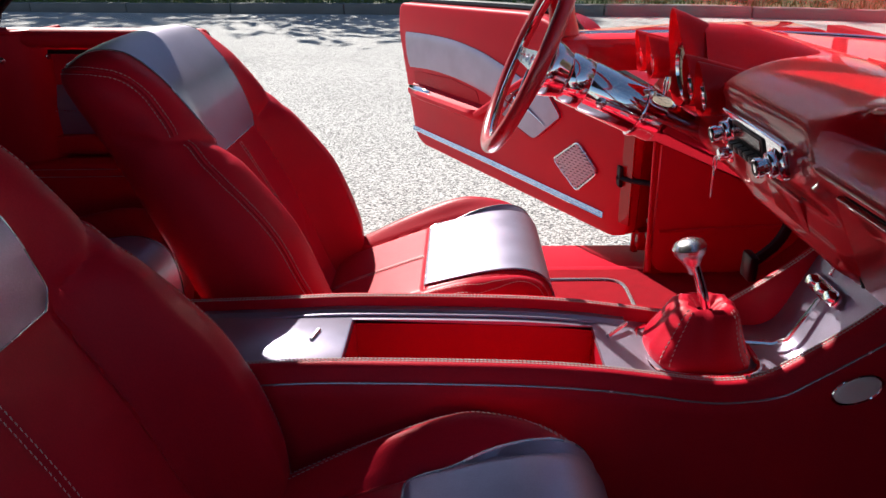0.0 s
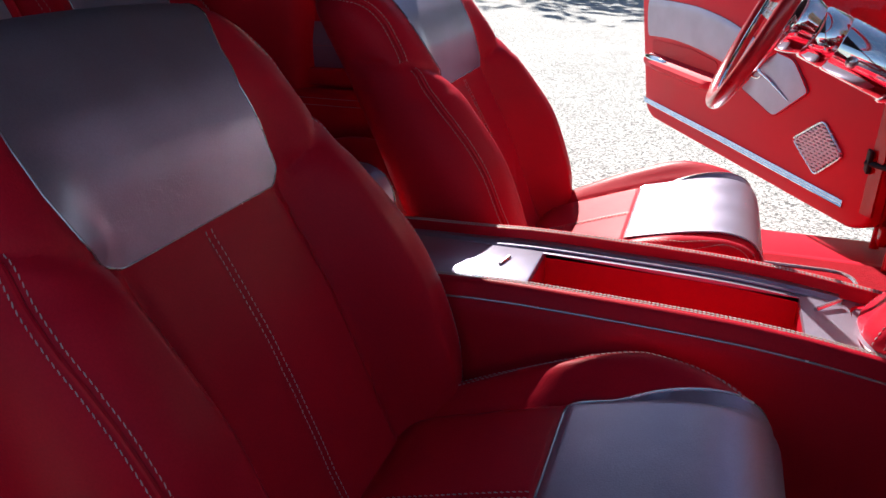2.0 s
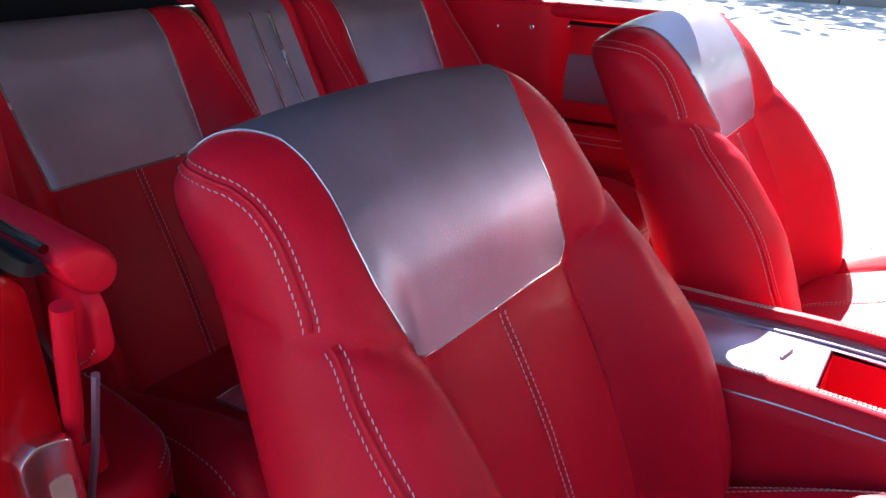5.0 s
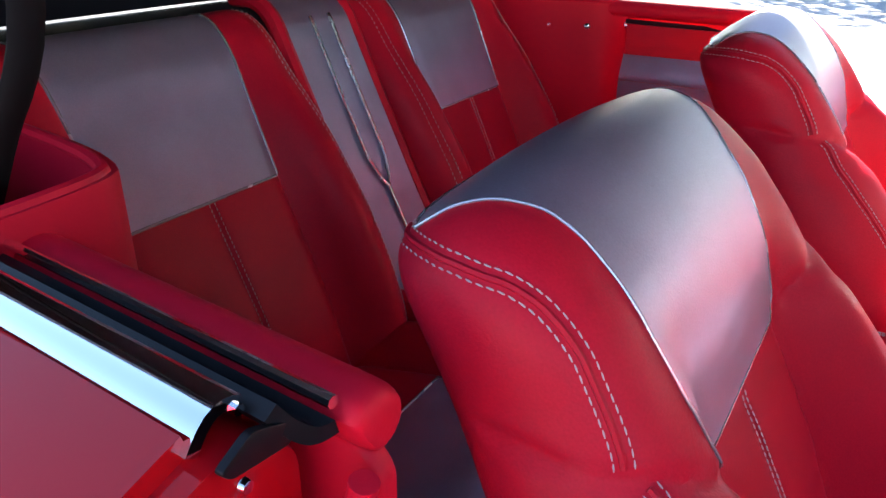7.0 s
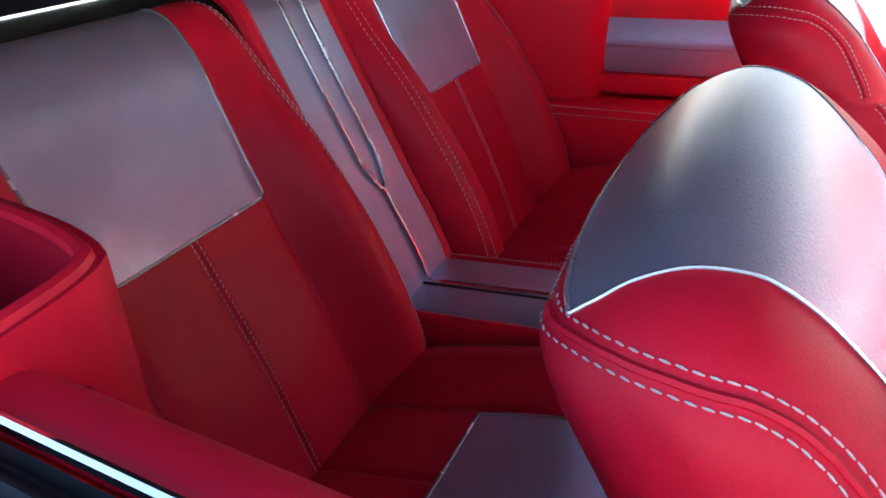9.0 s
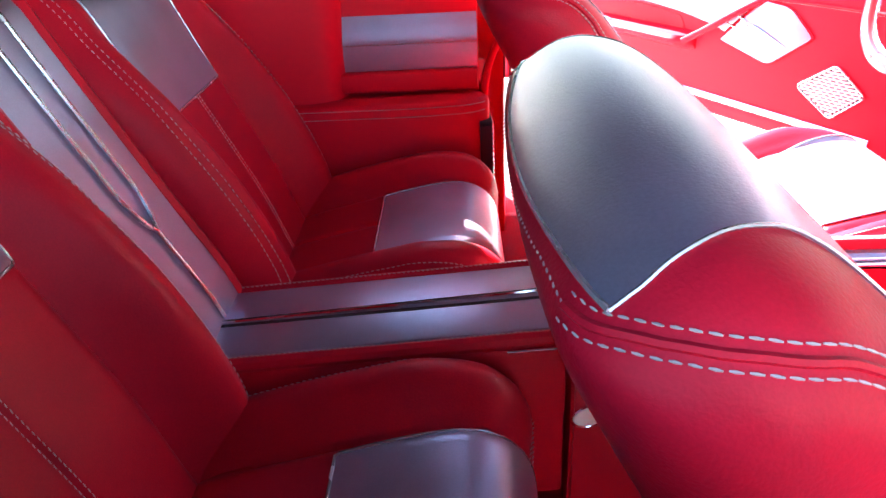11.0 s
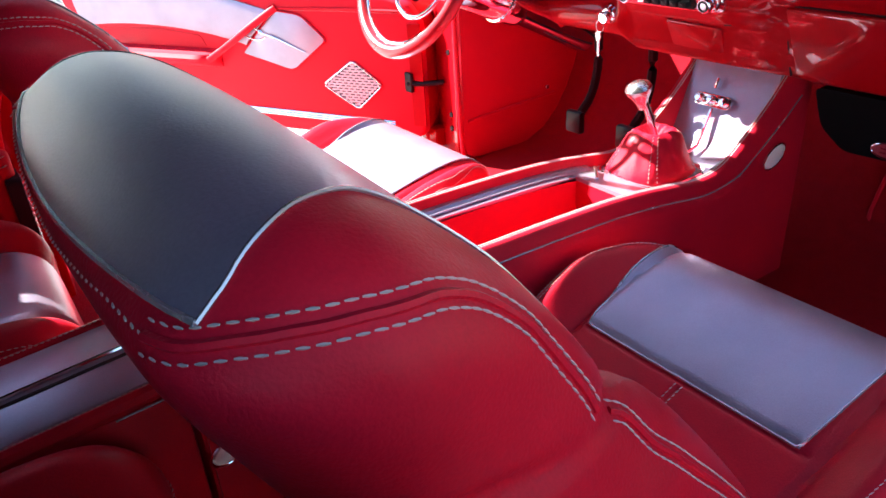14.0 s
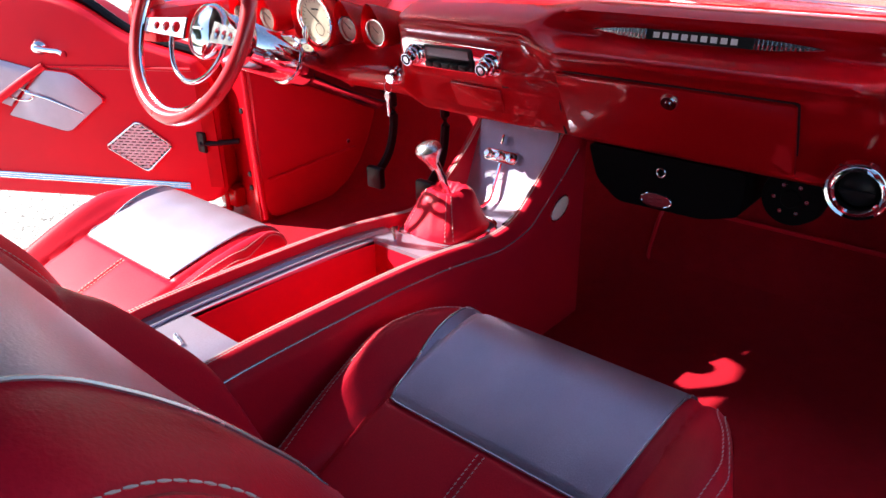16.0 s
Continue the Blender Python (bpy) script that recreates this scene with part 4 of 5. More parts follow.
part("cable", tube([FM @ Vector((0.004, -0.012, 0.004)), FM @ Vector((0.004, -0.045, 0.006)), (0.496, 0.020, 0.556), (0.478, 0.022, 0.549), (0.435, 0.034, 0.546)], 0.003, 6), CHROME, console, "thin bent rod")
part("slot_rod", tube([(0.440, -0.050, 0.546), (0.480, -0.044, 0.548)], 0.0025, 6), BLACK, console)
part("plate_lever", tube([(0.268, 0.030, 0.556), (0.300, 0.066, 0.556)], 0.0028, 6), BRUSHED, console, "short chrome lever")
for c, nm in (((0.522, yr - 0.001, 0.563), "courtesy_lamp"), ((-0.394, yr - 0.001, 0.486), "courtesy_lamp")):
    lm = Matrix.Translation(c) @ pose(0, 0, 0, 90, 0, 0) @ pose(0, 0, 0, 0, 0, 22) @ Matrix.Diagonal((0.78, 0.78, 1, 1) if c[0] < 0 else (1, 1, 1, 1))
    lamp = part(nm, lathe([(0, 0.0045), (0.014, 0.0042), (0.024, 0.003), (0.027, 0.0)], lm @ Matrix.Diagonal((1, 0.60, 1, 1)), 24), LENS, console, "oval white courtesy lamp lens")
    part("bezel", tube([lm @ Vector((0.028 * math.cos(a), 0.0172 * math.sin(a), 0.001)) for a in np.linspace(0, 2 * math.pi, 28)[:-1]], 0.0018, 6, closed=True), CHROME, lamp, "chrome bezel")

# gear lever
lever = thing("gear_lever", (0.385, 0.025, 0.545), "chrome gear lever with mushroom knob in red leather boot", "gear lever")
bx, by = 0.378, 0.018
rows = []
for k, (z, r, dx) in enumerate([(0.543, 0.063, 0), (0.549, 0.064, 0), (0.557, 0.060, 0), (0.567, 0.055, 0.001), (0.577, 0.0505, 0.002), (0.587, 0.0465, 0.004), (0.596, 0.0425, 0.006), (0.604, 0.0375, 0.008), (0.609, 0.031, 0.009), (0.610, 0.025, 0.009), (0.606, 0.018, 0.009), (0.598, 0.010, 0.009)]):
    ring = []
    for j in range(64):
        a = 2 * math.pi * j / 64
        sq = (abs(math.cos(a)) ** 3.0 + abs(math.sin(a)) ** 3.0) ** (-1 / 3.0)
        slack = 0.10 * noise.noise(Vector((math.cos(a) * 1.3, math.sin(a) * 1.3, z * 38))) + 0.05 * noise.noise(Vector((math.cos(a) * 3.2, math.sin(a) * 3.2, z * 22 + 5)))
        gather = 0.06 * math.sin(11 * a + 0.5) * min(1, max(0, (k - 5) / 4))
        wr = 1 + slack * min(1, k / 3) + gather
        wr += 0.035 * math.exp(-(((a / (math.pi / 2)) % 1 - 0.5) / 0.06) ** 2) * (1 if k < 9 else 0)
        ring.append((bx + dx + r * sq * math.cos(a) * wr, by + dx * 0.6 + r * sq * math.sin(a) * wr * 0.92, z))
    rows.append(ring)
bm = bmesh.new()
grid(bm, rows, close_v=True)
bmesh.ops.recalc_face_normals(bm, faces=list(bm.faces))
part("boot", bm, RED, lever, "soft red leather boot with grey stitches")
corners = [[Vector(r[c + o]) + Vector((math.cos(c * math.pi / 32), math.sin(c * math.pi / 32), 0.3)) * 0.0006 for r in rows[1:9]] for c in (8, 24, 40, 56) for o in (-1, 1)]
part("boot_stitching", stitches(corners, 0.006, 0.004, 0.0007), THREAD, lever)["kind"] = "stuff"
part("boot_frame", tube([(bx + 0.070 * (abs(math.cos(a)) ** 4 + abs(math.sin(a)) ** 4) ** -0.25 * math.cos(a), by + 0.066 * (abs(math.cos(a)) ** 4 + abs(math.sin(a)) ** 4) ** -0.25 * math.sin(a), 0.5435) for a in np.linspace(0, 2 * math.pi, 40)[:-1]], 0.004, 6, closed=True), CHROME, lever)
part("stick", tube(curve([(0.388, 0.024, 0.60), (0.380, 0.030, 0.63), (0.370, 0.038, 0.662)], 12), [0.0065] * 6 + [0.006] * 6, 12), CHROME, lever, "chrome lever")
ax = Vector((-0.25, 0.12, 0.95)).normalized().to_track_quat("Z", "Y").to_matrix().to_4x4()
part("knob", lathe([(0, 0.034), (0.010, 0.033), (0.018, 0.029), (0.0215, 0.023), (0.020, 0.016), (0.014, 0.007), (0.009, -0.003), (0.0075, -0.012), (0.0, -0.012)], Matrix.Translation((0.370, 0.040, 0.655)) @ ax, 28), BRUSHED, lever, "polished mushroom knob")

RISE = Matrix(((1, 0, 0, 0), (0, 1, 0, 0), (0.068, 0, 1, 0.068 * 0.815 - 0.004), (0, 0, 0, 1)))


def risen(bm):
    """Tilts what lies on the rear console up towards the front."""
    bmesh.ops.transform(bm, matrix=RISE, verts=bm.verts)
    return bm


# rear console and the panel between the rear backrests
rcon = thing("rear_console", (-0.64, 0, 0.332), "silver-grey leather rear console with chrome rod and stitched red sides", "console")
part("body", risen(box(-0.86, -0.419, -0.088, 0.088, 0.332, 0.545, 0.006)), RED, rcon)
part("top_panel", risen(box(-0.835, -0.42, -0.070, 0.070, 0.545, 0.557, 0.003)), GREY, rcon)
part("chrome_rod", risen(tube([(-0.835, -0.002, 0.559), (-0.42, 0.006, 0.559)], 0.003, 8)), CHROME, rcon, "thin chrome rod")
part("rod_groove", risen(box(-0.835, -0.42, -0.010, -0.005, 0.5565, 0.5578)), DARK, rcon)
part("side_bead", tube([(-0.484, -0.0905, 0.5625), (-0.43, -0.0905, 0.5655)], 0.0012, 6), PIPE, rcon, "thin silver bead")
for y in (-0.079, 0.079):
    part("edge_roll", risen(tube([(-0.84, y, 0.550), (-0.42, y, 0.550)], 0.009, 8)), RED, rcon)
    part("edge_stitching", risen(stitches([[(-0.83, y + (0.002 if y < 0 else -0.002), 0.5595), (-0.43, y + (0.002 if y < 0 else -0.002), 0.5595)]], 0.006, 0.004, 0.0008)), THREAD, rcon)["kind"] = "stuff"
mid = thing("centre_back_panel", (-0.95, 0, 0.56), "silver-grey leather panel with forked chrome rod between the rear backrests", "trim panel")
BP = curve([(-0.815, 0.545), (-0.832, 0.59), (-0.873, 0.672), (-0.93, 0.79), (-0.970, 0.875), (-0.990, 0.915), (-1.02, 0.936), (-1.06, 0.938)], 40)
part("panel", sheet([[(x, y, z) for y in np.linspace(-0.068, 0.068, 9)] for x, z in BP], 0.003), GREY, mid)
for y in (-0.077, 0.077):
    part("edge_roll", tube([(x - 0.006, y, z + 0.003) for x, z in BP], 0.012, 8), RED, mid)
    part("roll_stitching", stitches([[(x + 0.003, y * 0.955, z + 0.006) for x, z in BP[:34]]], 0.006, 0.004, 0.0006), THREAD, mid)["kind"] = "stuff"
bpx = lambda z: float(np.interp(z, BP[:36, 1], BP[:36, 0]))  # noqa: E731
lift = lambda z, y: (bpx(z) + 0.006, y, z + 0.003)  # noqa: E731
part("rod_stem", tube([lift(z, 0.004) for z in np.linspace(0.556, 0.673, 10)], 0.0030, 8), BRUSHED, mid, "chrome rod")
for s in (-1, 1):
    part("rod_prong", tube([lift(z, 0.004 + s * 0.020 * min(1, max(0, (z - 0.672) / 0.045)) ** 0.7) for z in np.linspace(0.672, 0.912, 40)], 0.0030, 8), BRUSHED, mid, "chrome rod")

# ---- dashboard ----
D_PASS = [(0.60, 0.888), (0.545, 0.896), (0.505, 0.900), (0.472, 0.899), (0.450, 0.890), (0.462, 0.880), (0.458, 0.857), (0.428, 0.849), (0.403, 0.843), (0.400, 0.836), (0.416, 0.827), (0.442, 0.808), (0.467, 0.756), (0.489, 0.704), (0.52, 0.699), (0.62, 0.73)]
D_RADIO = [(0.60, 0.888), (0.56, 0.894), (0.52, 0.895), (0.485, 0.891), (0.458, 0.884), (0.438, 0.876), (0.425, 0.868), (0.419, 0.860), (0.418, 0.851), (0.422, 0.843), (0.424, 0.832), (0.433, 0.794), (0.458, 0.766), (0.476, 0.724), (0.495, 0.701), (0.62, 0.73)]
D_DRIVE = [(0.66, 0.868), (0.63, 0.868), (0.60, 0.866), (0.575, 0.858), (0.552, 0.848), (0.535, 0.832), (0.518, 0.815), (0.503, 0.80), (0.487, 0.788), (0.474, 0.778), (0.464, 0.766), (0.458, 0.753), (0.460, 0.740), (0.468, 0.728), (0.49, 0.72), (0.62, 0.74)]
D_END = [(0.60, 0.872), (0.565, 0.876), (0.525, 0.878), (0.485, 0.877), (0.455, 0.873), (0.44, 0.869), (0.43, 0.860), (0.426, 0.850), (0.426, 0.842), (0.430, 0.834), (0.436, 0.820), (0.447, 0.79), (0.467, 0.740), (0.488, 0.705), (0.52, 0.700), (0.62, 0.73)]
screen_x = lambda y: float(np.interp(y, WSB[::-1, 1], WSB[::-1, 0]))  # noqa: E731


def blend(a, b, t):
    t = t * t * (3 - 2 * t)
    return [(p[0] * (1 - t) + q[0] * t, p[1] * (1 - t) + q[1] * t) for p, q in zip(a, b)]


dash = thing("dashboard", (0.6, 0, 0.74), "glossy red painted metal dashboard with hooded instruments", "dashboard")
stations = [(-0.67, D_END), (-0.595, D_END), (-0.525, D_PASS), (-0.165, D_PASS), (-0.085, D_RADIO), (0.148, D_RADIO), (0.190, D_DRIVE), (0.67, D_DRIVE)]
rows, deck = [], []
for k in range(len(stations) - 1):
    (y0, a), (y1, b) = stations[k], stations[k + 1]
    n = 18 if a is not b else max(3, int((y1 - y0) / 0.02))
    for j in range(n + (k == len(stations) - 2)):
        y = y0 + (y1 - y0) * j / n
        prof = curve(blend(a, b, j / n), 72)
        rows.append([(x, y, z) for x, z in prof])
        x0, z0 = prof[0]
        x1 = max(screen_x(y) + 0.01, x0 + 0.01)
        deck.append([(x0 + (x1 - x0) * t - 0.004 * (t == 0), y, (z0 - 0.0005) * (1 - t) + 0.858 * t) for t in np.linspace(0, 1, 8)])
shell = part("dash_shell", sheet(rows, 0.006), PAINT, dash, "glossy red dash shell")
shell.data.set_sharp_from_angle(angle=radians(80))
part("dash_top", sheet(deck, 0.004), PAINT, dash, "glossy red dash top under the glass")
dx_at = lambda z: float(np.interp(z, [0.718, 0.760, 0.808], [0.486, 0.467, 0.442]))  # noqa: E731
slope = math.atan2(0.044, 0.09)


def face_matrix(y, z, x=None, tilt=slope):
    """The plane of the dash face: its x runs to the passenger side, its y up, its z towards the seats."""
    X = Vector((0, -1, 0))
    Y = Vector((-math.sin(tilt), 0, math.cos(tilt)))
    Z = X.cross(Y)
    x = dx_at(z) if x is None else x
    return Matrix(((X.x, Y.x, Z.x, x), (X.y, Y.y, Z.y, y), (X.z, Y.z, Z.z, z), (0, 0, 0, 1)))


GMt = face_matrix(-0.304, 0.764)
lid_out = [(-0.163, -0.060), (0.163, -0.060), (0.163, 0.050), (-0.166, 0.050)]
part("glovebox_gap", prism(rounded([(u * 1.012, v * 1.04) for u, v in lid_out], 0.006), GMt, 0.0035), DARK, dash, "dark joint round the glovebox door")
glove = part("glovebox_door", prism(rounded(lid_out, 0.006), GMt, 0.0085, 0.002), PAINT, dash, "glossy red glovebox door")
part("lock", lathe([(0, 0.008), (0.004, 0.008), (0.005, 0.006), (0.010, 0.006), (0.012, 0.003), (0.0125, 0)], face_matrix(-0.311, 0.792) @ pose(0, 0, 0.008), 24), CHROME, glove, "round chrome lock")
part("ashtray_gap", prism(rounded([(-0.050, -0.039), (0.052, -0.039), (0.054, 0.025), (-0.053, 0.027)], 0.006), face_matrix(0.025, 0.744, 0.4735, 0.47), 0.003), DARK, dash)
part("ashtray_door", prism(rounded([(-0.048, -0.037), (0.050, -0.037), (0.052, 0.023), (-0.051, 0.025)], 0.006), face_matrix(0.025, 0.744, 0.473, 0.47), 0.007, 0.002), PAINT, dash, "glossy red ashtray door")
part("panel_joint", tube([(0.458, -0.032, 0.768), (0.457, -0.128, 0.779), (0.459, -0.131, 0.776), (0.472, -0.131, 0.744), (0.488, -0.131, 0.704)], 0.0022, 6), DARK, dash)

# radio
radio = thing("car_radio", (0.39, 0.01, 0.79), "chrome car radio with two round knobs and black buttons", "radio")
RMt = face_matrix(0.0455, 0.8135, 0.4285, 0.23)
part("bezel", prism(rounded([(-0.101, -0.026), (0.097, -0.024), (0.100, 0.020), (-0.100, 0.024)], [0.014, 0.014, 0.012, 0.012]), RMt, 0.008, 0.004), CHROME, radio, "polished chrome bezel")
part("face", prism(rounded([(-0.048, -0.020), (0.048, -0.020), (0.048, 0.016), (-0.048, 0.016)], 0.004), RMt @ pose(0, 0, 0.008), 0.003, 0.001), BLACK, radio, "black dial face")
part("display", prism(rounded([(-0.043, -0.001), (0.043, -0.001), (0.043, 0.013), (-0.043, 0.013)], 0.002), RMt @ pose(0, 0, 0.011), 0.001), mat("dark_red_display", (0.05, 0.01, 0.01), 0.15), radio)
for k in range(5):
    part("button", prism(rounded([(-0.007, -0.005), (0.007, -0.005), (0.007, 0.004), (-0.007, 0.004)], 0.001), RMt @ pose(-0.034 + 0.017 * k, -0.011, 0.011), 0.010, 0.001), BLACK, radio)
for u in (-0.071, 0.080):
    kn = part("knob", lathe([(0, 0.026), (0.010, 0.026), (0.0115, 0.0245), (0.0115, 0.019), (0.0095, 0.0175), (0.0095, 0.014), (0.014, 0.0125), (0.015, 0.011), (0.015, 0.005), (0.017, 0.003), (0.018, 0.0)], RMt @ pose(u, -0.004, 0.006), 28), CHROME, radio, "stepped chrome knob")
    part("knob_ring", lathe([(0.0055, 0.0005), (0.0085, 0.0005), (0.0085, 0.0)], RMt @ pose(u, -0.004, 0.0322), 20), BLACK, kn)

# badge strip in the recess above the glovebox
badge = thing("dash_badge", (0.41, -0.365, 0.875), "long pointed chrome and black badge strip with silver bars", "badge")
BM = face_matrix(-0.333, 0.8675, 0.4575, -0.17) @ Matrix.Diagonal((1.08, 1.05, 1, 1))
lens_shape = lambda L, H, n=24: [(L * math.cos(a), H * math.copysign(abs(math.sin(a)) ** 0.8, math.sin(a))) for a in [2 * math.pi * k / n for k in range(n)]]  # noqa: E731
part("rim", prism([(u, v) for u, v in [(L * 0.137, H * 0.0078) for L, H in [(math.cos(a), math.sin(a) * (1 - 0.25 * abs(math.cos(a)))) for a in np.linspace(0, 2 * math.pi, 48)[:-1]]]], BM, 0.003, 0.001), CHROME, badge, "thin chrome rim")
part("centre_bar", prism(rounded([(-0.064, -0.0063), (0.064, -0.0063), (0.064, 0.0063), (-0.064, 0.0063)], 0.001), BM @ pose(0, 0, 0.003), 0.0012), BLACK, badge, "black centre bar")
for s in (-1, 1):
    grid_bm = bmesh.new()
    for k in range(13):
        u = s * (0.067 + 0.0048 * k)
        h = 0.0064 * (1 - (k / 14) ** 1.6)
        b2 = prism([(u - 0.0015, -h), (u + 0.0015, -h), (u + 0.0015, h), (u - 0.0015, h)], BM @ pose(0, 0, 0.003), 0.0014)
        me_tmp = bpy.data.meshes.new("tmp")
        b2.to_mesh(me_tmp)
        b2.free()
        grid_bm.from_mesh(me_tmp)
        bpy.data.meshes.remove(me_tmp)
    part("grille", grid_bm, BRUSHED, badge, "fine silver grille")["kind"] = "stuff"
for k in range(9):
    u = -0.0505 + 0.0116 * k
    part("plain_bar", prism([(u - 0.0037, -0.0034), (u + 0.0037, -0.0034), (u + 0.0037, 0.0034), (u - 0.0037, 0.0034)], BM @ pose(0, 0, 0.0042), 0.0008), SILVER, badge)

# ignition with keys
ign = thing("ignition_lock", (0.43, 0.178, 0.755), "chrome ignition lock with hanging keys", "ignition lock")
IM = face_matrix(0.198, 0.757, 0.462, 0.2)
part("barrel", lathe([(0, 0.022), (0.008, 0.022), (0.0095, 0.020), (0.0095, 0.010), (0.013, 0.009), (0.015, 0.006), (0.017, 0.0)], IM, 24), CHROME, ign)
ring_c = IM @ Vector((-0.002, -0.006, 0.026))
part("key_in_lock", prism(rounded([(-0.008, -0.002), (0.008, -0.002), (0.008, 0.012), (-0.008, 0.012)], 0.004), Matrix.Translation(IM @ Vector((0, -0.003, 0.022))) @ pose(0, 0, 0, 90, 0, 90), 0.002), BRUSHED, ign, "key in the lock")
part("key_ring", tube([ring_c + Vector((0.004 * math.sin(a) * 0.3, 0.010 * math.sin(a), -0.006 + 0.010 * math.cos(a))) for a in np.linspace(0, 2 * math.pi, 20)[:-1]], 0.0009, 6, closed=True), BRUSHED, ign)
key_out = [(-0.009, -0.002), (-0.004, -0.009), (-0.0028, -0.011), (-0.0028, -0.034), (0, -0.037), (0.0028, -0.034), (0.0028, -0.011), (0.005, -0.009), (0.009, -0.002), (0.006, 0.006), (-0.006, 0.006)]
part("hanging_key", prism(key_out, Matrix.Translation(ring_c + Vector((0, 0.004, -0.022))) @ pose(0, 0, 0, 90, 4, 75), 0.002), BRUSHED, ign, "silver key")

# air vent below the dash end
vent = thing("air_vent", (0.38, -0.56, 0.70), "round chrome air vent under the dash end", "air vent")
VM = face_matrix(-0.550, 0.726, 0.430, 0.05) @ Matrix.Diagonal((0.8, 0.8, 0.8, 1))
part("housing", lathe([(0.030, 0.0), (0.043, 0.0), (0.045, 0.006), (0.042, 0.012), (0.038, 0.010), (0.036, 0.014), (0.032, 0.016), (0.029, 0.013), (0.029, -0.03), (0, -0.03)], VM, 36), CHROME, vent, "stepped chrome ring")
part("ball", lathe([(0, 0.012), (0.010, 0.0105), (0.020, 0.006), (0.027, -0.004)], VM, 28), BLACK, vent, "black swivel ball")
part("vane", box(-0.024, 0.024, -0.003, 0.003, 0.0, 0.003, 0.001), BLACK, vent)
bpy.data.objects["vane"].matrix_basis = bpy.data.objects["vane"].matrix_basis @ VM @ pose(0, 0, 0.012)
part("bracket", box(0.450, 0.505, -0.575, -0.525, 0.70, 0.735, 0.010), BLACK, vent)

# heater unit under the dash
heat = thing("heater_unit", (0.62, -0.26, 0.58), "black heater box under the dash with oval red badge", "heater")
part("case", prism(rounded([(-0.13, 0.672), (-0.385, 0.672), (-0.385, 0.605), (-0.33, 0.588), (-0.19, 0.585), (-0.15, 0.615)], 0.012), Matrix(((0, 0, 1, 0.56), (1, 0, 0, 0), (0, 1, 0, 0), (0, 0, 0, 1))), 0.16, 0.006), MATT, heat)
HB = face_matrix(-0.256, 0.602, 0.560, 0)
part("badge", prism([(0.024 * math.cos(a), 0.010 * math.sin(a)) for a in np.linspace(0, 2 * math.pi, 32)[:-1]], HB, 0.003, 0.001), mat("badge_red", (0.35, 0.03, 0.05), 0.3), heat, "oval red badge")
part("badge_rim", tube([HB @ Vector((0.025 * math.cos(a), 0.011 * math.sin(a), 0.002)) for a in np.linspace(0, 2 * math.pi, 32)[:-1]], 0.0013, 6, closed=True), CHROME, heat)
for k in (-1, 1):
    part("badge_line", prism([(-0.012, -0.0012), (0.012, -0.0012), (0.012, 0.0012), (-0.012, 0.0012)], HB @ pose(0, 0.003 * k, 0.003), 0.0008), BRUSHED, heat)
part("port_ring", tube([face_matrix(-0.260, 0.648, 0.558, 0) @ Vector((0.007 * math.cos(a), 0.007 * math.sin(a), 0.001)) for a in np.linspace(0, 2 * math.pi, 20)[:-1]], 0.0014, 6, closed=True), BRUSHED, heat)
part("blower", lathe([(0.0, 0.006), (0.012, 0.006), (0.014, 0.002), (0.030, 0.004), (0.040, 0.0), (0.044, -0.02), (0.040, -0.06)], face_matrix(-0.445, 0.645, 0.575, 0), 28), MATT, heat, "round black blower")
for a in np.linspace(0, 2 * math.pi, 7)[:-1]:
    part("blower_bolt", lathe([(0, 0.004), (0.003, 0.003), (0.0035, 0)], face_matrix(-0.445 + 0.022 * math.cos(a), 0.645 + 0.022 * math.sin(a), 0.573, 0), 8), BRUSHED, heat)
part("hanger", box(0.60, 0.70, -0.40, -0.14, 0.66, 0.735, 0.004), MATT, heat)

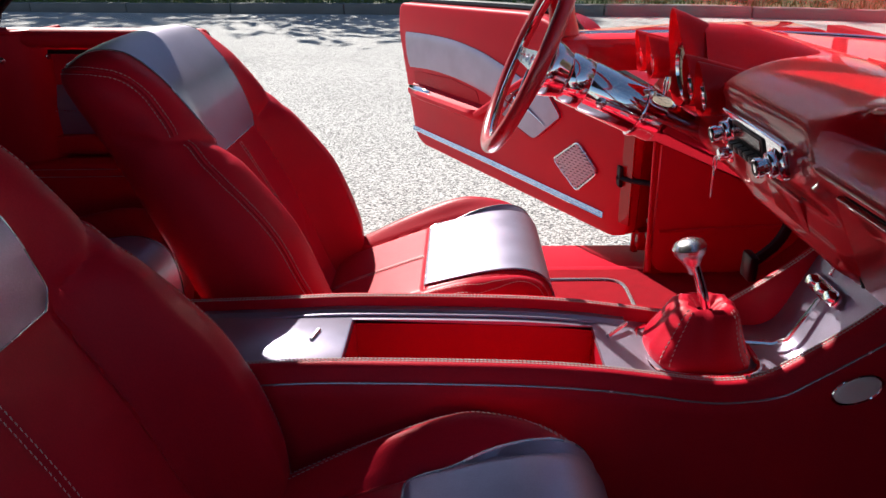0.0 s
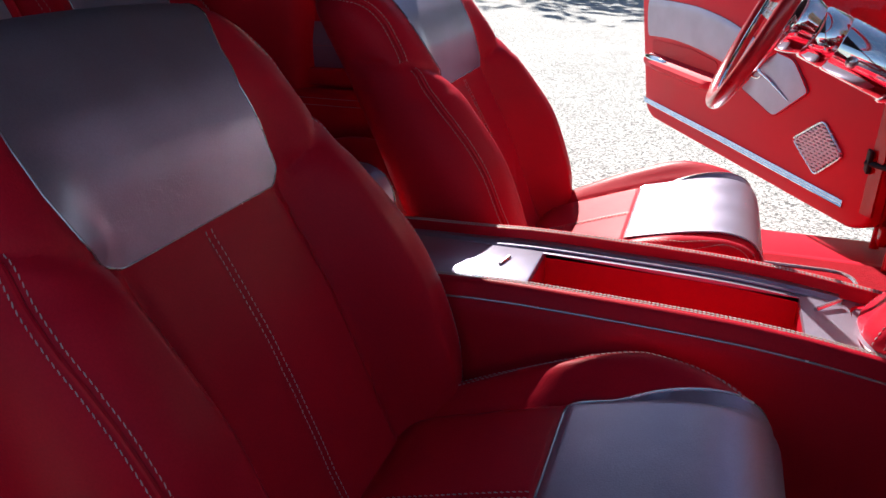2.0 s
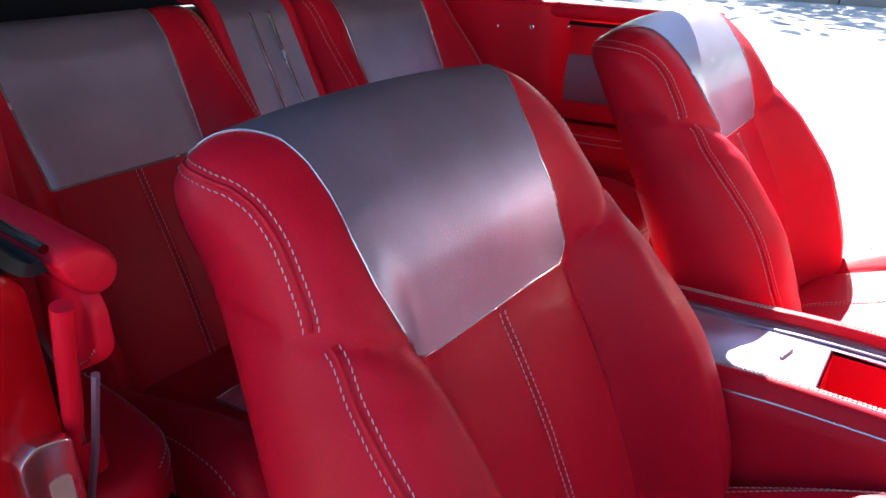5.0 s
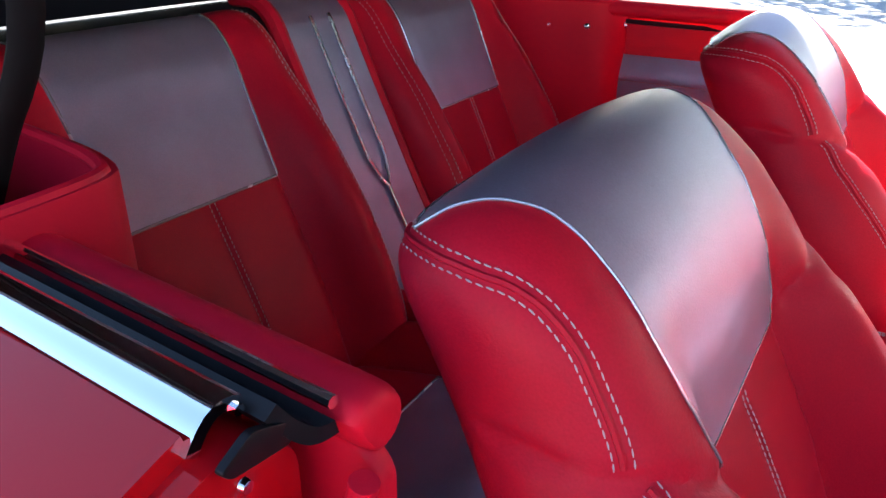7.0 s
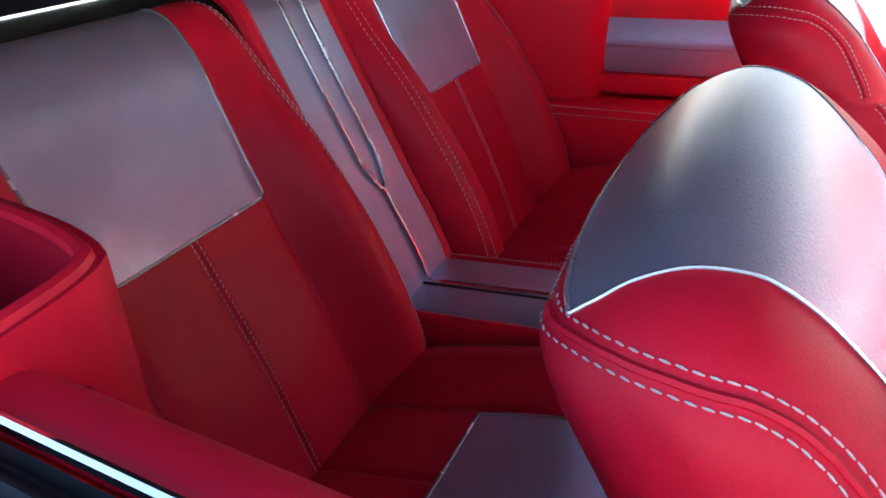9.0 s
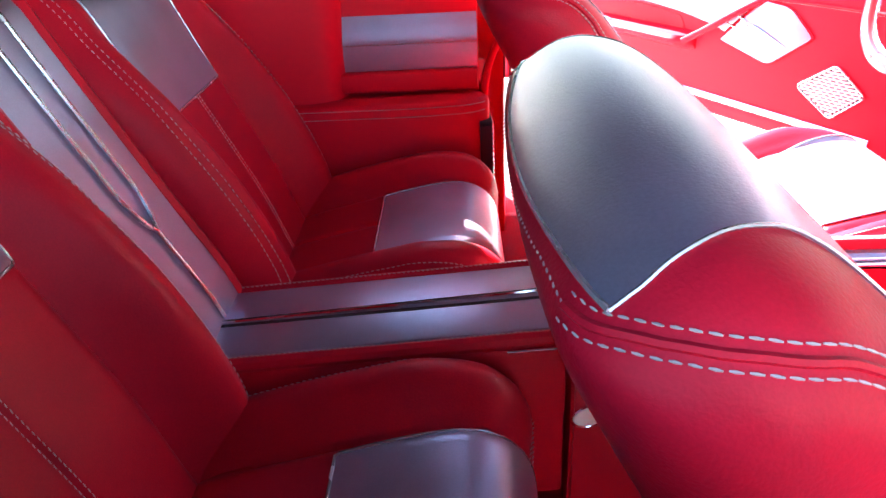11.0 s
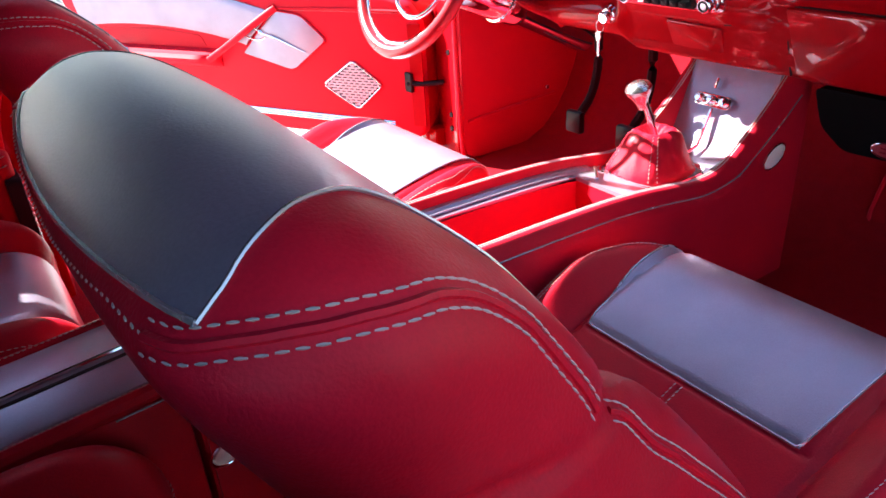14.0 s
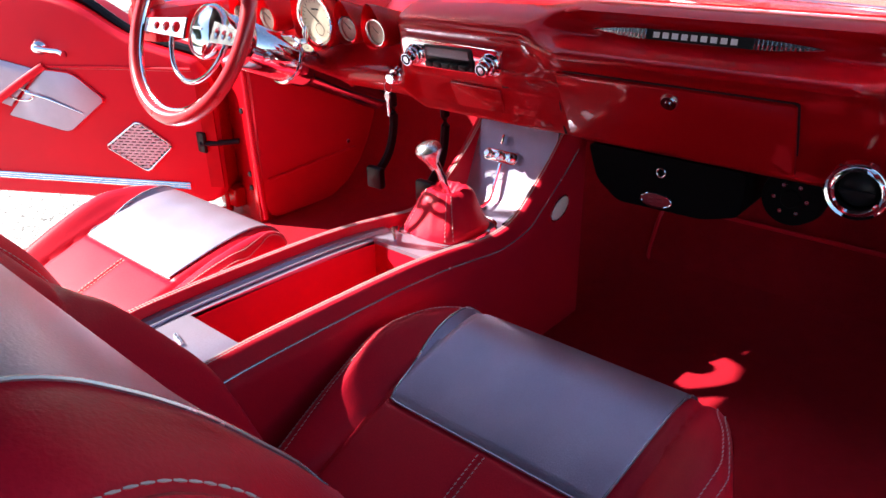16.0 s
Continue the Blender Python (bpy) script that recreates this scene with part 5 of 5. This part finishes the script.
# instruments
gauges = thing("instrument_cluster", (0.47, 0.36, 0.79), "row of cream gauges under pointed red hoods", "instrument cluster")
GS = [(0.197, 0.836, 0.021, 0.406), (0.266, 0.836, 0.021, 0.408), (0.372, 0.841, 0.043, 0.424), (0.487, 0.837, 0.021, 0.406), (0.570, 0.836, 0.021, 0.406)]
for y, z, r, x in GS:
    rows = []
    for u in np.linspace(0, 1, 10):
        ring = []
        k = (1 - 0.55 * u ** 1.3)
        for a in np.linspace(0, 2 * math.pi, 41)[:-1]:
            peak = 1 + 0.75 * max(0, math.sin(a)) ** 3 * (1 - 0.5 * u)
            lip = -0.014 * max(0, math.sin(a)) ** 1.5 * (r / 0.03) * (1 - u)
            ring.append((x + lip + u * 0.14, y + r * 1.28 * k * math.cos(a), z - 0.010 * u + r * 1.28 * k * math.sin(a) * peak))
        rows.append(ring)
    bm = bmesh.new()
    grid(bm, rows, close_v=True)
    bmesh.ops.solidify(bm, geom=list(bm.faces), thickness=0.003)
    bmesh.ops.recalc_face_normals(bm, faces=list(bm.faces))
    part("hood", bm, PAINT, gauges, "pointed red gauge hood")
    gm = face_matrix(y, z, x + 0.012, 0.15)
    g = part("gauge", lathe([(0, 0.0), (r * 0.95, 0.0), (r, -0.002)], gm, 32), DIAL, gauges, "cream gauge dial")
    part("gauge_bezel", lathe([(r * 0.93, 0.002), (r * 0.97, 0.007), (r * 1.08, 0.007), (r * 1.14, 0.002), (r * 1.14, -0.004)], gm, 32), CHROME, g, "chrome bezel")
    part("needle", prism([(-r * 0.03, -r * 0.15), (r * 0.03, -r * 0.15), (0.0, r * 0.75)], gm @ pose(0, 0, 0.001, 0, 0, 50), 0.001), BLACK, g)
    ticks = bmesh.new()
    for k in range(22):
        a = radians(-40 + 260 * k / 21)
        c, s = math.cos(a), math.sin(a)
        r0, r1 = r * (0.76 if k % 2 else 0.70), r * 0.88
        w = r * 0.015
        ticks.faces.new([ticks.verts.new(gm @ Vector((c * q - s * e, s * q + c * e, 0.0006))) for q, e in ((r0, -w), (r1, -w), (r1, w), (r0, w))])
    part("tick_marks", ticks, BLACK, g, smooth=False)["kind"] = "stuff"
    if r > 0.03:
        part("dial_print", prism([(-0.010, -0.0015), (0.010, -0.0015), (0.010, 0.0015), (-0.010, 0.0015)], gm @ pose(0, r * 0.42, 0.0004), 0.0004), BLACK, g)
        part("small_dial", lathe([(r * 0.24, 0.0006), (r * 0.27, 0.0006)], gm @ pose(0.004, -r * 0.42, 0), 20), BLACK, g)
# fixed cowl behind the speedometer
part("cowl", sheet([[(x, 0.31 + 0.13 * v, 0.83 + h * math.sin(math.pi * min(1, max(0, v))) ** 0.7) for v in np.linspace(0, 1, 15)] for x, h in ((0.45, 0.085), (0.52, 0.08), (0.60, 0.055), (0.66, 0.03))], 0.004), PAINT, gauges, "red cowl over the speedometer")

# steering wheel and column
WC, WR, WT = Vector((0.184, 0.382, 0.862)), 0.150, 0.4335
wx, wy = Vector((0, -1, 0)), Vector((math.sin(WT), 0, math.cos(WT)))
wz = wx.cross(wy)
WM = Matrix(((wx.x, wy.x, wz.x, WC.x), (wx.y, wy.y, wz.y, WC.y), (wx.z, wy.z, wz.z, WC.z), (0, 0, 0, 1)))
wheel = thing("steering_wheel", tuple(WC), "three-spoke chrome steering wheel with red leather rim", "steering wheel")
part("rim", tube([WM @ Vector((WR * math.cos(a), WR * math.sin(a), 0.0)) for a in np.linspace(0, 2 * math.pi, 73)[:-1]], 0.0118, 14, closed=True, up=tuple(wz)), RIM, wheel, "thick red leather rim")
part("inner_ring", tube([WM @ Vector((0.136 * math.cos(a), 0.136 * math.sin(a), 0.0)) for a in np.linspace(0, 2 * math.pi, 73)[:-1]], 0.003, 8, closed=True, up=tuple(wz)), CHROME, wheel)
part("hub", lathe([(0, 0.006), (0.020, 0.004), (0.036, -0.002), (0.043, -0.006), (0.046, -0.014), (0.044, -0.024), (0.034, -0.05), (0.03, -0.07)], WM @ pose(0, 0, -0.022), 40), CHROME, wheel, "polished chrome hub")


def spoke(ang):
    """A drilled spoke: two bands round three holes, closed all round."""
    bm = bmesh.new()
    m = WM @ pose(0, 0, -0.026, 0, 0, ang) @ pose(0, 0, 0, 0, -9, 0)
    pts = [(0.040, 0.0004)]
    for cx, r in ((0.060, 0.0095), (0.084, 0.0082), (0.107, 0.0068)):
        pts += [(cx - r * math.cos(math.pi * k / 14), max(0.0004, r * math.sin(math.pi * k / 14))) for k in range(15)]
    pts.append((0.138, 0.0004))
    for sgn in (1, -1):
        rows = []
        for x, y in pts:
            w = 0.017 - 0.006 * (x - 0.040) / 0.098
            rows.append([m @ Vector((x, sgn * q, h)) for q, h in ((y, 0.002), (w, 0.002), (w, -0.002), (y, -0.002))])
        grid(bm, rows, close_v=True)
    bmesh.ops.recalc_face_normals(bm, faces=list(bm.faces))
    return bm


for ang in (184, -4):
    part("spoke", spoke(ang), BRUSHED, wheel, "drilled chrome spoke")
part("horn_ring", tube([WM @ Vector((0.078 * math.cos(a), 0.082 * math.sin(a) - 0.004, -0.022)) for a in np.linspace(radians(186), radians(354), 30)], 0.0045, 10), CHROME, wheel, "half-round chrome horn ring")
part("hub_text_bar", prism([(-0.012, -0.002), (0.012, -0.002), (0.012, 0.002), (-0.012, 0.002)], WM @ pose(0.0, 0.0, -0.0158), 0.0006), BRUSHED, wheel)
col = thing("steering_column", (0.42, 0.382, 0.75), "polished chrome steering column with clamp and stalk boss", "steering column")
CMx = WM @ pose(0, 0, 0)
part("shaft", lathe([(0.022, -0.05), (0.032, -0.058), (0.040, -0.068), (0.041, -0.10), (0.0395, -0.102), (0.0395, -0.104), (0.041, -0.106), (0.041, -0.232), (0.0395, -0.238), (0.035, -0.25), (0.034, -0.44)], CMx, 40), CHROME, col, "polished chrome tube")
part("clamp", lathe([(0.0405, -0.196), (0.044, -0.197), (0.045, -0.200), (0.044, -0.205), (0.0405, -0.206)], CMx, 36), CHROME, col)
part("clamp_bolt", lathe([(0, 0.014), (0.005, 0.013), (0.006, 0.0)], CMx @ pose(0.030, 0.036, -0.20, 0, 60, 0), 12), BRUSHED, col)
part("turn_stalk_boss", lathe([(0, 0.012), (0.005, 0.011), (0.007, 0.004), (0.009, 0)], CMx @ pose(0.041, -0.010, -0.13, 0, 90, 0), 16), BRUSHED, col)
part("tilt_lever", lathe([(0, 0.030), (0.004, 0.029), (0.006, 0.018), (0.003, 0.0)], CMx @ pose(0.010, 0.040, -0.225, -70, 0, 0), 12), CHROME, col)
part("dash_drop", prism(rounded([(-0.06, 0), (0.06, 0), (0.055, -0.045), (0.035, -0.065), (-0.035, -0.065), (-0.055, -0.045)], 0.015), face_matrix(0.382, 0.775, 0.485, 0.3), 0.02, 0.006), PAINT, col, "red collar where the column meets the dash")

# pedals
for y, w, nm in ((0.27, 0.05, "brake_pedal"), (0.42, 0.045, "clutch_pedal")):
    ped = thing(nm, (0.62, y, 0.45), "black rubber pedal on a black arm", "pedal", "pedals")
    part("pad", box(0.594, 0.612, y - w / 2, y + w / 2, 0.455, 0.505, 0.006), RUBBER, ped)
    part("arm", tube(curve([(0.612, y, 0.49), (0.65, y, 0.53), (0.668, y, 0.60), (0.66, y, 0.70), (0.64, y, 0.76)], 16), 0.008, 8, flat=1.4), BLACK, ped)

# ---- doors, standing open ----
DM = Matrix(((-0.493, 0, -0.870, 0.455), (0.870, 0, -0.493, 0.923), (0, 1, 0, 0), (0, 0, 0, 1)))
door = thing("door_1", (0.455, 0.923, 0.35), "open red driver door with silver band, chrome strip and speaker", "car door", kind="structure")
outline = rounded([(-0.085, 0.375), (-0.03, 0.352), (1.01, 0.356), (1.062, 0.385), (1.085, 0.46), (1.178, 0.75), (1.162, 0.838), (0.36, 0.858), (0.25, 0.842), (0.11, 0.752), (-0.06, 0.706), (-0.09, 0.66)], [0.02, 0.02, 0.03, 0.03, 0.05, 0.06, 0.03, 0.03, 0.06, 0.06, 0.02, 0.02], 4)
part("inner_panel", prism(outline, DM @ pose(0, 0, 0.0), 0.028, 0.010, 3), REDV, door, "red vinyl inner panel")
part("door_shell", prism([(u * 1.005, v - 0.0) for u, v in outline], DM @ pose(0, 0, -0.11), 0.108, 0.004), PAINT, door, "painted red outer shell")
P = lambda a, h, n: DM @ Vector((a, h, n))  # noqa: E731
n0 = 0.029
# silver band along the door, with its fluting line
up_e = curve([(1.105, 0.742), (0.94, 0.748), (0.764, 0.747), (0.62, 0.734), (0.526, 0.718), (0.40, 0.690), (0.355, 0.678)], 40)
lo_e = curve([(1.080, 0.626), (0.92, 0.636), (0.763, 0.634), (0.62, 0.622), (0.53, 0.608), (0.48, 0.598), (0.455, 0.590)], 40)
part("silver_band", sheet([[P(*(up_e[i] * (1 - v) + lo_e[i] * v), n0 + 0.006 * math.sin(math.pi * v) ** 0.5) for v in np.linspace(0, 1, 12)] for i in range(40)], 0.004), GREY, door, "silver-grey leather band")
part("band_bead", tube([P(*(up_e[i] * 0.52 + lo_e[i] * 0.48), n0 + 0.007) for i in range(40)], 0.002, 6), CHROME, door)
part("band_edge", tube([P(*up_e[i], n0 + 0.001) for i in range(40)], 0.0022, 6), PIPE, door)
part("band_tip", prism(rounded([(0.345, 0.684), (0.262, 0.676), (0.186, 0.612), (0.305, 0.526), (0.47, 0.566)], [0.01, 0.02, 0.015, 0.02, 0.01]), DM @ pose(0, 0, n0 - 0.001), 0.006, 0.002), GREY, door, "silver-grey leather diamond panel")
part("tip_piping", tube([P(u, v, n0 + 0.0045) for u, v in rounded([(0.345, 0.684), (0.262, 0.676), (0.186, 0.612), (0.305, 0.526), (0.47, 0.566)], [0.01, 0.02, 0.015, 0.02, 0.01])], 0.0018, 6, closed=True), REDV, door)
em = [P(0.418 + 0.036 * math.cos(a), 0.622 + 0.015 * math.sin(a) + 0.004 * math.cos(a), n0 + 0.008) for a in np.linspace(0, 2 * math.pi, 32)[:-1]]
part("emblem_ring", tube(em, 0.0028, 6, closed=True), CHROME, door, "oval chrome emblem")
part("emblem_bar", tube([P(0.40, 0.628, n0 + 0.008), P(0.34, 0.612, n0 + 0.009), P(0.255, 0.578, n0 + 0.007)], [0.004, 0.003, 0.0012], 8), CHROME, door, "slim chrome dart")
# seam and pull strap
part("upper_seam", tube([P(-0.05, 0.690, n0), P(0.15, 0.692, n0), P(0.34, 0.690, n0)], 0.0035, 6), REDV, door)
part("seam_stitching", stitches([[P(-0.05, 0.684, n0 + 0.0005), P(0.15, 0.686, n0 + 0.0005), P(0.33, 0.685, n0 + 0.0005)]], 0.006, 0.004, 0.0006), THREAD, door)["kind"] = "stuff"
strap = [P(0.335, 0.692, n0 + 0.004), P(0.42, 0.640, n0 + 0.022), P(0.50, 0.590, n0 + 0.030), P(0.575, 0.548, n0 + 0.034)]
part("pull_strap", tube(curve(strap, 24), 0.0095, 10, flat=0.5, up=tuple(DM.to_3x3() @ Vector((0, 0, 1)))), REDV, door, "padded red pull strap")
rows = []
for a in np.linspace(0.555, 1.055, 30):
    k = min(1, (a - 0.555) / 0.05)
    dpt = 0.012 + 0.040 * k ** 0.5 * (1 - 0.5 * max(0, (a - 0.95) / 0.1))
    rows.append([P(a, h, n0 - 0.004 + dpt * q) for h, q in ((0.575, 0.0), (0.566, 0.45), (0.562, 0.85), (0.552, 1.0), (0.540, 0.95), (0.528, 0.6), (0.520, 0.0))])
bm = bmesh.new()
vs = grid(bm, rows)
bm.faces.new(vs[0])
bm.faces.new(vs[-1][::-1])
bmesh.ops.recalc_face_normals(bm, faces=list(bm.faces))
part("arm_rest", bm, REDV, door, "red padded arm rest")
part("pocket", prism(rounded([(0.60, 0.575), (1.045, 0.575), (1.055, 0.615), (0.78, 0.624), (0.62, 0.610)], 0.012), DM @ pose(0, 0, n0 - 0.002), 0.003), RED, door)
part("door_grip", lathe([(0, 0.010), (0.03, 0.009), (0.055, 0.005), (0.062, 0.0)], DM @ pose(0.965, 0.567, n0 + 0.028) @ pose(0, 0, 0, -60, 0, 0) @ Matrix.Diagonal((1.3, 0.22, 0.6, 1)), 24), CHROME, door, "bright chrome door grip")
for k, h in enumerate((0.4095, 0.4035, 0.3975)):
    part("strip_rib", tube([P(0.0, h - 0.004, n0 + 0.001), P(0.55, h + 0.002, n0 + 0.001), P(1.070, h + 0.003, n0 + 0.001)], 0.0032, 6), CHROME, door, "ribbed chrome strip")
# winder and speaker
part("winder_boss", lathe([(0, 0.018), (0.010, 0.017), (0.016, 0.010), (0.020, 0.0)], DM @ pose(0.335, 0.735, n0), 24), CHROME, door, "chrome window winder")
part("winder_arm", tube([P(0.335, 0.735, n0 + 0.014), P(0.305, 0.732, n0 + 0.018), P(0.275, 0.728, n0 + 0.014), P(0.258, 0.722, n0 + 0.020)], [0.008, 0.006, 0.0075, 0.009], 10), CHROME, door)
spk = [(0.1135, 0.562), (0.212, 0.494), (0.108, 0.434), (0.028, 0.502)]
part("speaker_backing", prism(rounded(spk, 0.014), DM @ pose(0, 0, n0 - 0.001), 0.003), BLACK, door)
part("speaker_rim", tube([P(u, v, n0 + 0.003) for u, v in rounded(spk, 0.014)], 0.003, 8, closed=True), BRUSHED, door, "silver speaker rim")
mesh_bm = bmesh.new()


def inside(u, v):
    c = 0
    for i in range(4):
        x0, y0 = spk[i]
        x1, y1 = spk[(i + 1) % 4]
        cr = (x1 - x0) * (v - y0) - (y1 - y0) * (u - x0)
        d = cr / math.hypot(x1 - x0, y1 - y0)
        if d > -0.004:
            return False
    return True


for i in range(17):
    h = 0.438 + i * 0.0075
    run = [a for a in np.linspace(0.02, 0.22, 160) if inside(a, h)]
    if len(run) > 3:
        tube_into(mesh_bm, [P(run[0], h, n0 + 0.004), P(run[-1], h, n0 + 0.004)], 0.0027, 5)
        for a in np.arange(0.024 + 0.009 * (i % 2), 0.22, 0.018):
            if inside(a, h) and inside(a, h + 0.0075):
                tube_into(mesh_bm, [P(a, h, n0 + 0.004), P(a + 0.0005, h + 0.0075, n0 + 0.004)], 0.0030, 5)
part("speaker_mesh", mesh_bm, SILVER, door, "silver woven speaker mesh")["kind"] = "stuff"
# sill rubber and mirror foot at the top front
part("glass_rubber", tube(curve([P(1.15, 0.842, -0.03), P(0.36, 0.862, -0.03), P(0.25, 0.848, -0.03), P(0.11, 0.760, -0.03), P(-0.06, 0.714, -0.03)], 40), 0.012, 8), RUBBER, door, "black window rubber")
part("front_gap_cover", prism([(-0.09, 0.40), (-0.055, 0.40), (-0.055, 0.66), (-0.09, 0.66)], DM @ pose(0, 0, 0.024), 0.006), PAINT, door)
part("latch_plate", prism(rounded([(1.02, 0.42), (1.05, 0.42), (1.08, 0.52), (1.05, 0.52)], 0.004), DM @ pose(0, 0, -0.03), 0.01), BRUSHED, door)

# the passenger door, also open but unseen, swung further shut to shade the footwell
mirror = copy_thing(door, door.matrix_basis.copy())
swing = Matrix.Translation((0.455, -0.923, 0)) @ pose(0, 0, 0, 0, 0, -20) @ Matrix.Translation((-0.455, 0.923, 0))
mirror.matrix_basis = swing @ Matrix.Diagonal((1, -1, 1, 1)) @ door.matrix_basis
mirror.name = "door_2"
mirror["label"] = "open red passenger door with silver band and chrome strip"

# ---- outside ----
rng = random.Random(5)
KA = Vector((-0.792, 10.9, 0))
KD = (Vector((-8.07, 12.75, 0)) - KA).normalized()
KN = Vector((-KD.y, KD.x, 0))
if KN.y < 0:
    KN = -KN
bm = bmesh.new()
n = 60
rows = [[(x, y, 0.0) for y in np.r_[np.linspace(-400, -30, 6), np.linspace(-25, 25, 20), np.linspace(30, 400, 6)]] for x in np.r_[np.linspace(-400, -30, 6), np.linspace(-25, 25, 20), np.linspace(30, 400, 6)]]
grid(bm, rows)
bmesh.ops.recalc_face_normals(bm, faces=list(bm.faces))
tagged(part("ground", bm, ASPHALT, smooth=False), "pale worn asphalt car park with coarse stones", "ground", kind="structure")
kerb = thing("kerb", tuple(KA), "dark weathered concrete kerb before the grass", "kerb", kind="structure")
for k in range(-14, 14):
    c = KA + KD * (k * 2.0)
    m = Matrix(((KD.x, KN.x, 0, c.x), (KD.y, KN.y, 0, c.y), (0, 0, 1, 0), (0, 0, 0, 1)))
    b = box(-0.992, 0.992, 0, 0.16, -0.05, 0.16 + rng.uniform(-0.006, 0.006), 0.015)
    bmesh.ops.transform(b, matrix=m, verts=b.verts)
    part("kerb_stone", b, CONCRETE, kerb)
verge_m = Matrix(((KD.x, KN.x, 0, KA.x), (KD.y, KN.y, 0, KA.y), (0, 0, 1, 0), (0, 0, 0, 1)))
rows = [[verge_m @ Vector((u, v, 0.12 + 0.012 * v + 0.05 * noise.noise(Vector((u * 0.6, v * 0.6, 0))))) for v in np.linspace(0.16, 60, 40)] for u in np.linspace(-60, 60, 90)]
tagged(part("verge", sheet(rows, 0.0), SOIL), "grassy verge behind the kerb", "verge", kind="structure")
bm = bmesh.new()
for k in range(9000):
    u, v = rng.uniform(-16, 12), 0.18 + rng.random() ** 2 * 4.0
    h = rng.uniform(0.08, 0.30)
    p = verge_m @ Vector((u, v, 0.10))
    d = Vector((rng.uniform(-1, 1), rng.uniform(-1, 1), 0)).normalized() * 0.008
    lean = Vector((rng.uniform(-1, 1), rng.uniform(-1, 1), 0)) * h * 0.4
    bm.faces.new([bm.verts.new(p - d), bm.verts.new(p + d), bm.verts.new(p + lean + Vector((0, 0, h)))])
tagged(part("grass", bm, GRASS, smooth=False), "uneven dry green grass along the kerb", "grass", kind="stuff")
# loose stones and dry leaves on the asphalt
bm = bmesh.new()
for k in range(2600):
    x, y = rng.uniform(-5, 3), rng.uniform(1.1, 8)
    r = rng.uniform(0.003, 0.007)
    vs = [bm.verts.new((x + r * math.cos(a) * rng.uniform(0.6, 1.2), y + r * math.sin(a) * rng.uniform(0.6, 1.2), 0.001)) for a in (0.3, 1.6, 2.9, 4.2, 5.4)]
    topv = bm.verts.new((x, y, r * rng.uniform(0.5, 0.9)))
    for i in range(5):
        bm.faces.new((vs[i], vs[(i + 1) % 5], topv))
tagged(part("loose_stones", bm, mat("stones", (0.33, 0.325, 0.32), 0.9, vary=0.3, scale=20), smooth=False), "small loose grey stones on the asphalt", "stones", kind="stuff")


def tree(at, h, seed, leaf=1.5):
    r = random.Random(seed)
    t = thing("tree", at, "leafy roadside tree, out of view", "tree", "trees beyond the kerb")
    base = Vector(at)
    trunk = bmesh.new()
    tube_into(trunk, [base, base + Vector((0.1, 0, h * 0.25)), base + Vector((0.0, 0.1, h * 0.5)), base + Vector((0.1, 0, h * 0.8))], [0.20, 0.16, 0.12, 0.04], 9)
    tips = []
    for k in range(9):
        a, z = r.uniform(0, 6.28), r.uniform(0.35, 0.7) * h
        tip = base + Vector((math.cos(a) * h * 0.26, math.sin(a) * h * 0.26, z + h * 0.2))
        tube_into(trunk, [base + Vector((0, 0, z)), base + Vector((math.cos(a) * h * 0.13, math.sin(a) * h * 0.13, z + h * 0.13)), tip], [0.07, 0.045, 0.015], 6)
        tips.append(tip)
    part("trunk", trunk, BARK, t)
    cr = bmesh.new()
    for k in range(3200):
        c = r.choice(tips) + Vector((r.gauss(0, 1), r.gauss(0, 1), r.gauss(0, 0.8))) * h * 0.10
        q = Euler((r.uniform(0, 6), r.uniform(0, 6), r.uniform(0, 6))).to_matrix()
        s = r.uniform(0.06, 0.13) * leaf
        cr.faces.new([cr.verts.new(c + q @ Vector(v) * s) for v in ((-1, 0, 0), (0, -0.5, 0.1), (1, 0, 0), (0, 0.5, 0.1))])
    part("crown", cr, LEAF, t)
    return t


for k, (u, v, h) in enumerate(((-13, 5.5, 6.5), (-6.5, 7, 7.5), (3.5, 5, 6.5), (9, 8, 8), (15, 6, 7), (-21, 8, 8))):
    p = verge_m @ Vector((u, v, 0.15))
    tree((p.x, p.y, 0.15), h, 40 + k)
# unseen trees ahead of the car, added for the reflections in paint and glass
for k, (x, y, h) in enumerate(((8, 15, 10), (12, 13, 9.5), (15.5, 9.5, 10), (17, 5, 9.5), (18, 0.5, 10), (17.5, -4, 9), (16.5, -8.5, 10))):
    tree((x, y, 0.0), h, 70 + k, 2.2)
# unseen far belt of trees, added to close off the bright horizon
for k in range(11):
    tree((-24 + 4.0 * k + (k * 7 % 3), 26.0 + (k * 5 % 4), 0.4), 10.5 + (k * 3 % 4) * 0.8, 90 + k, 2.6)
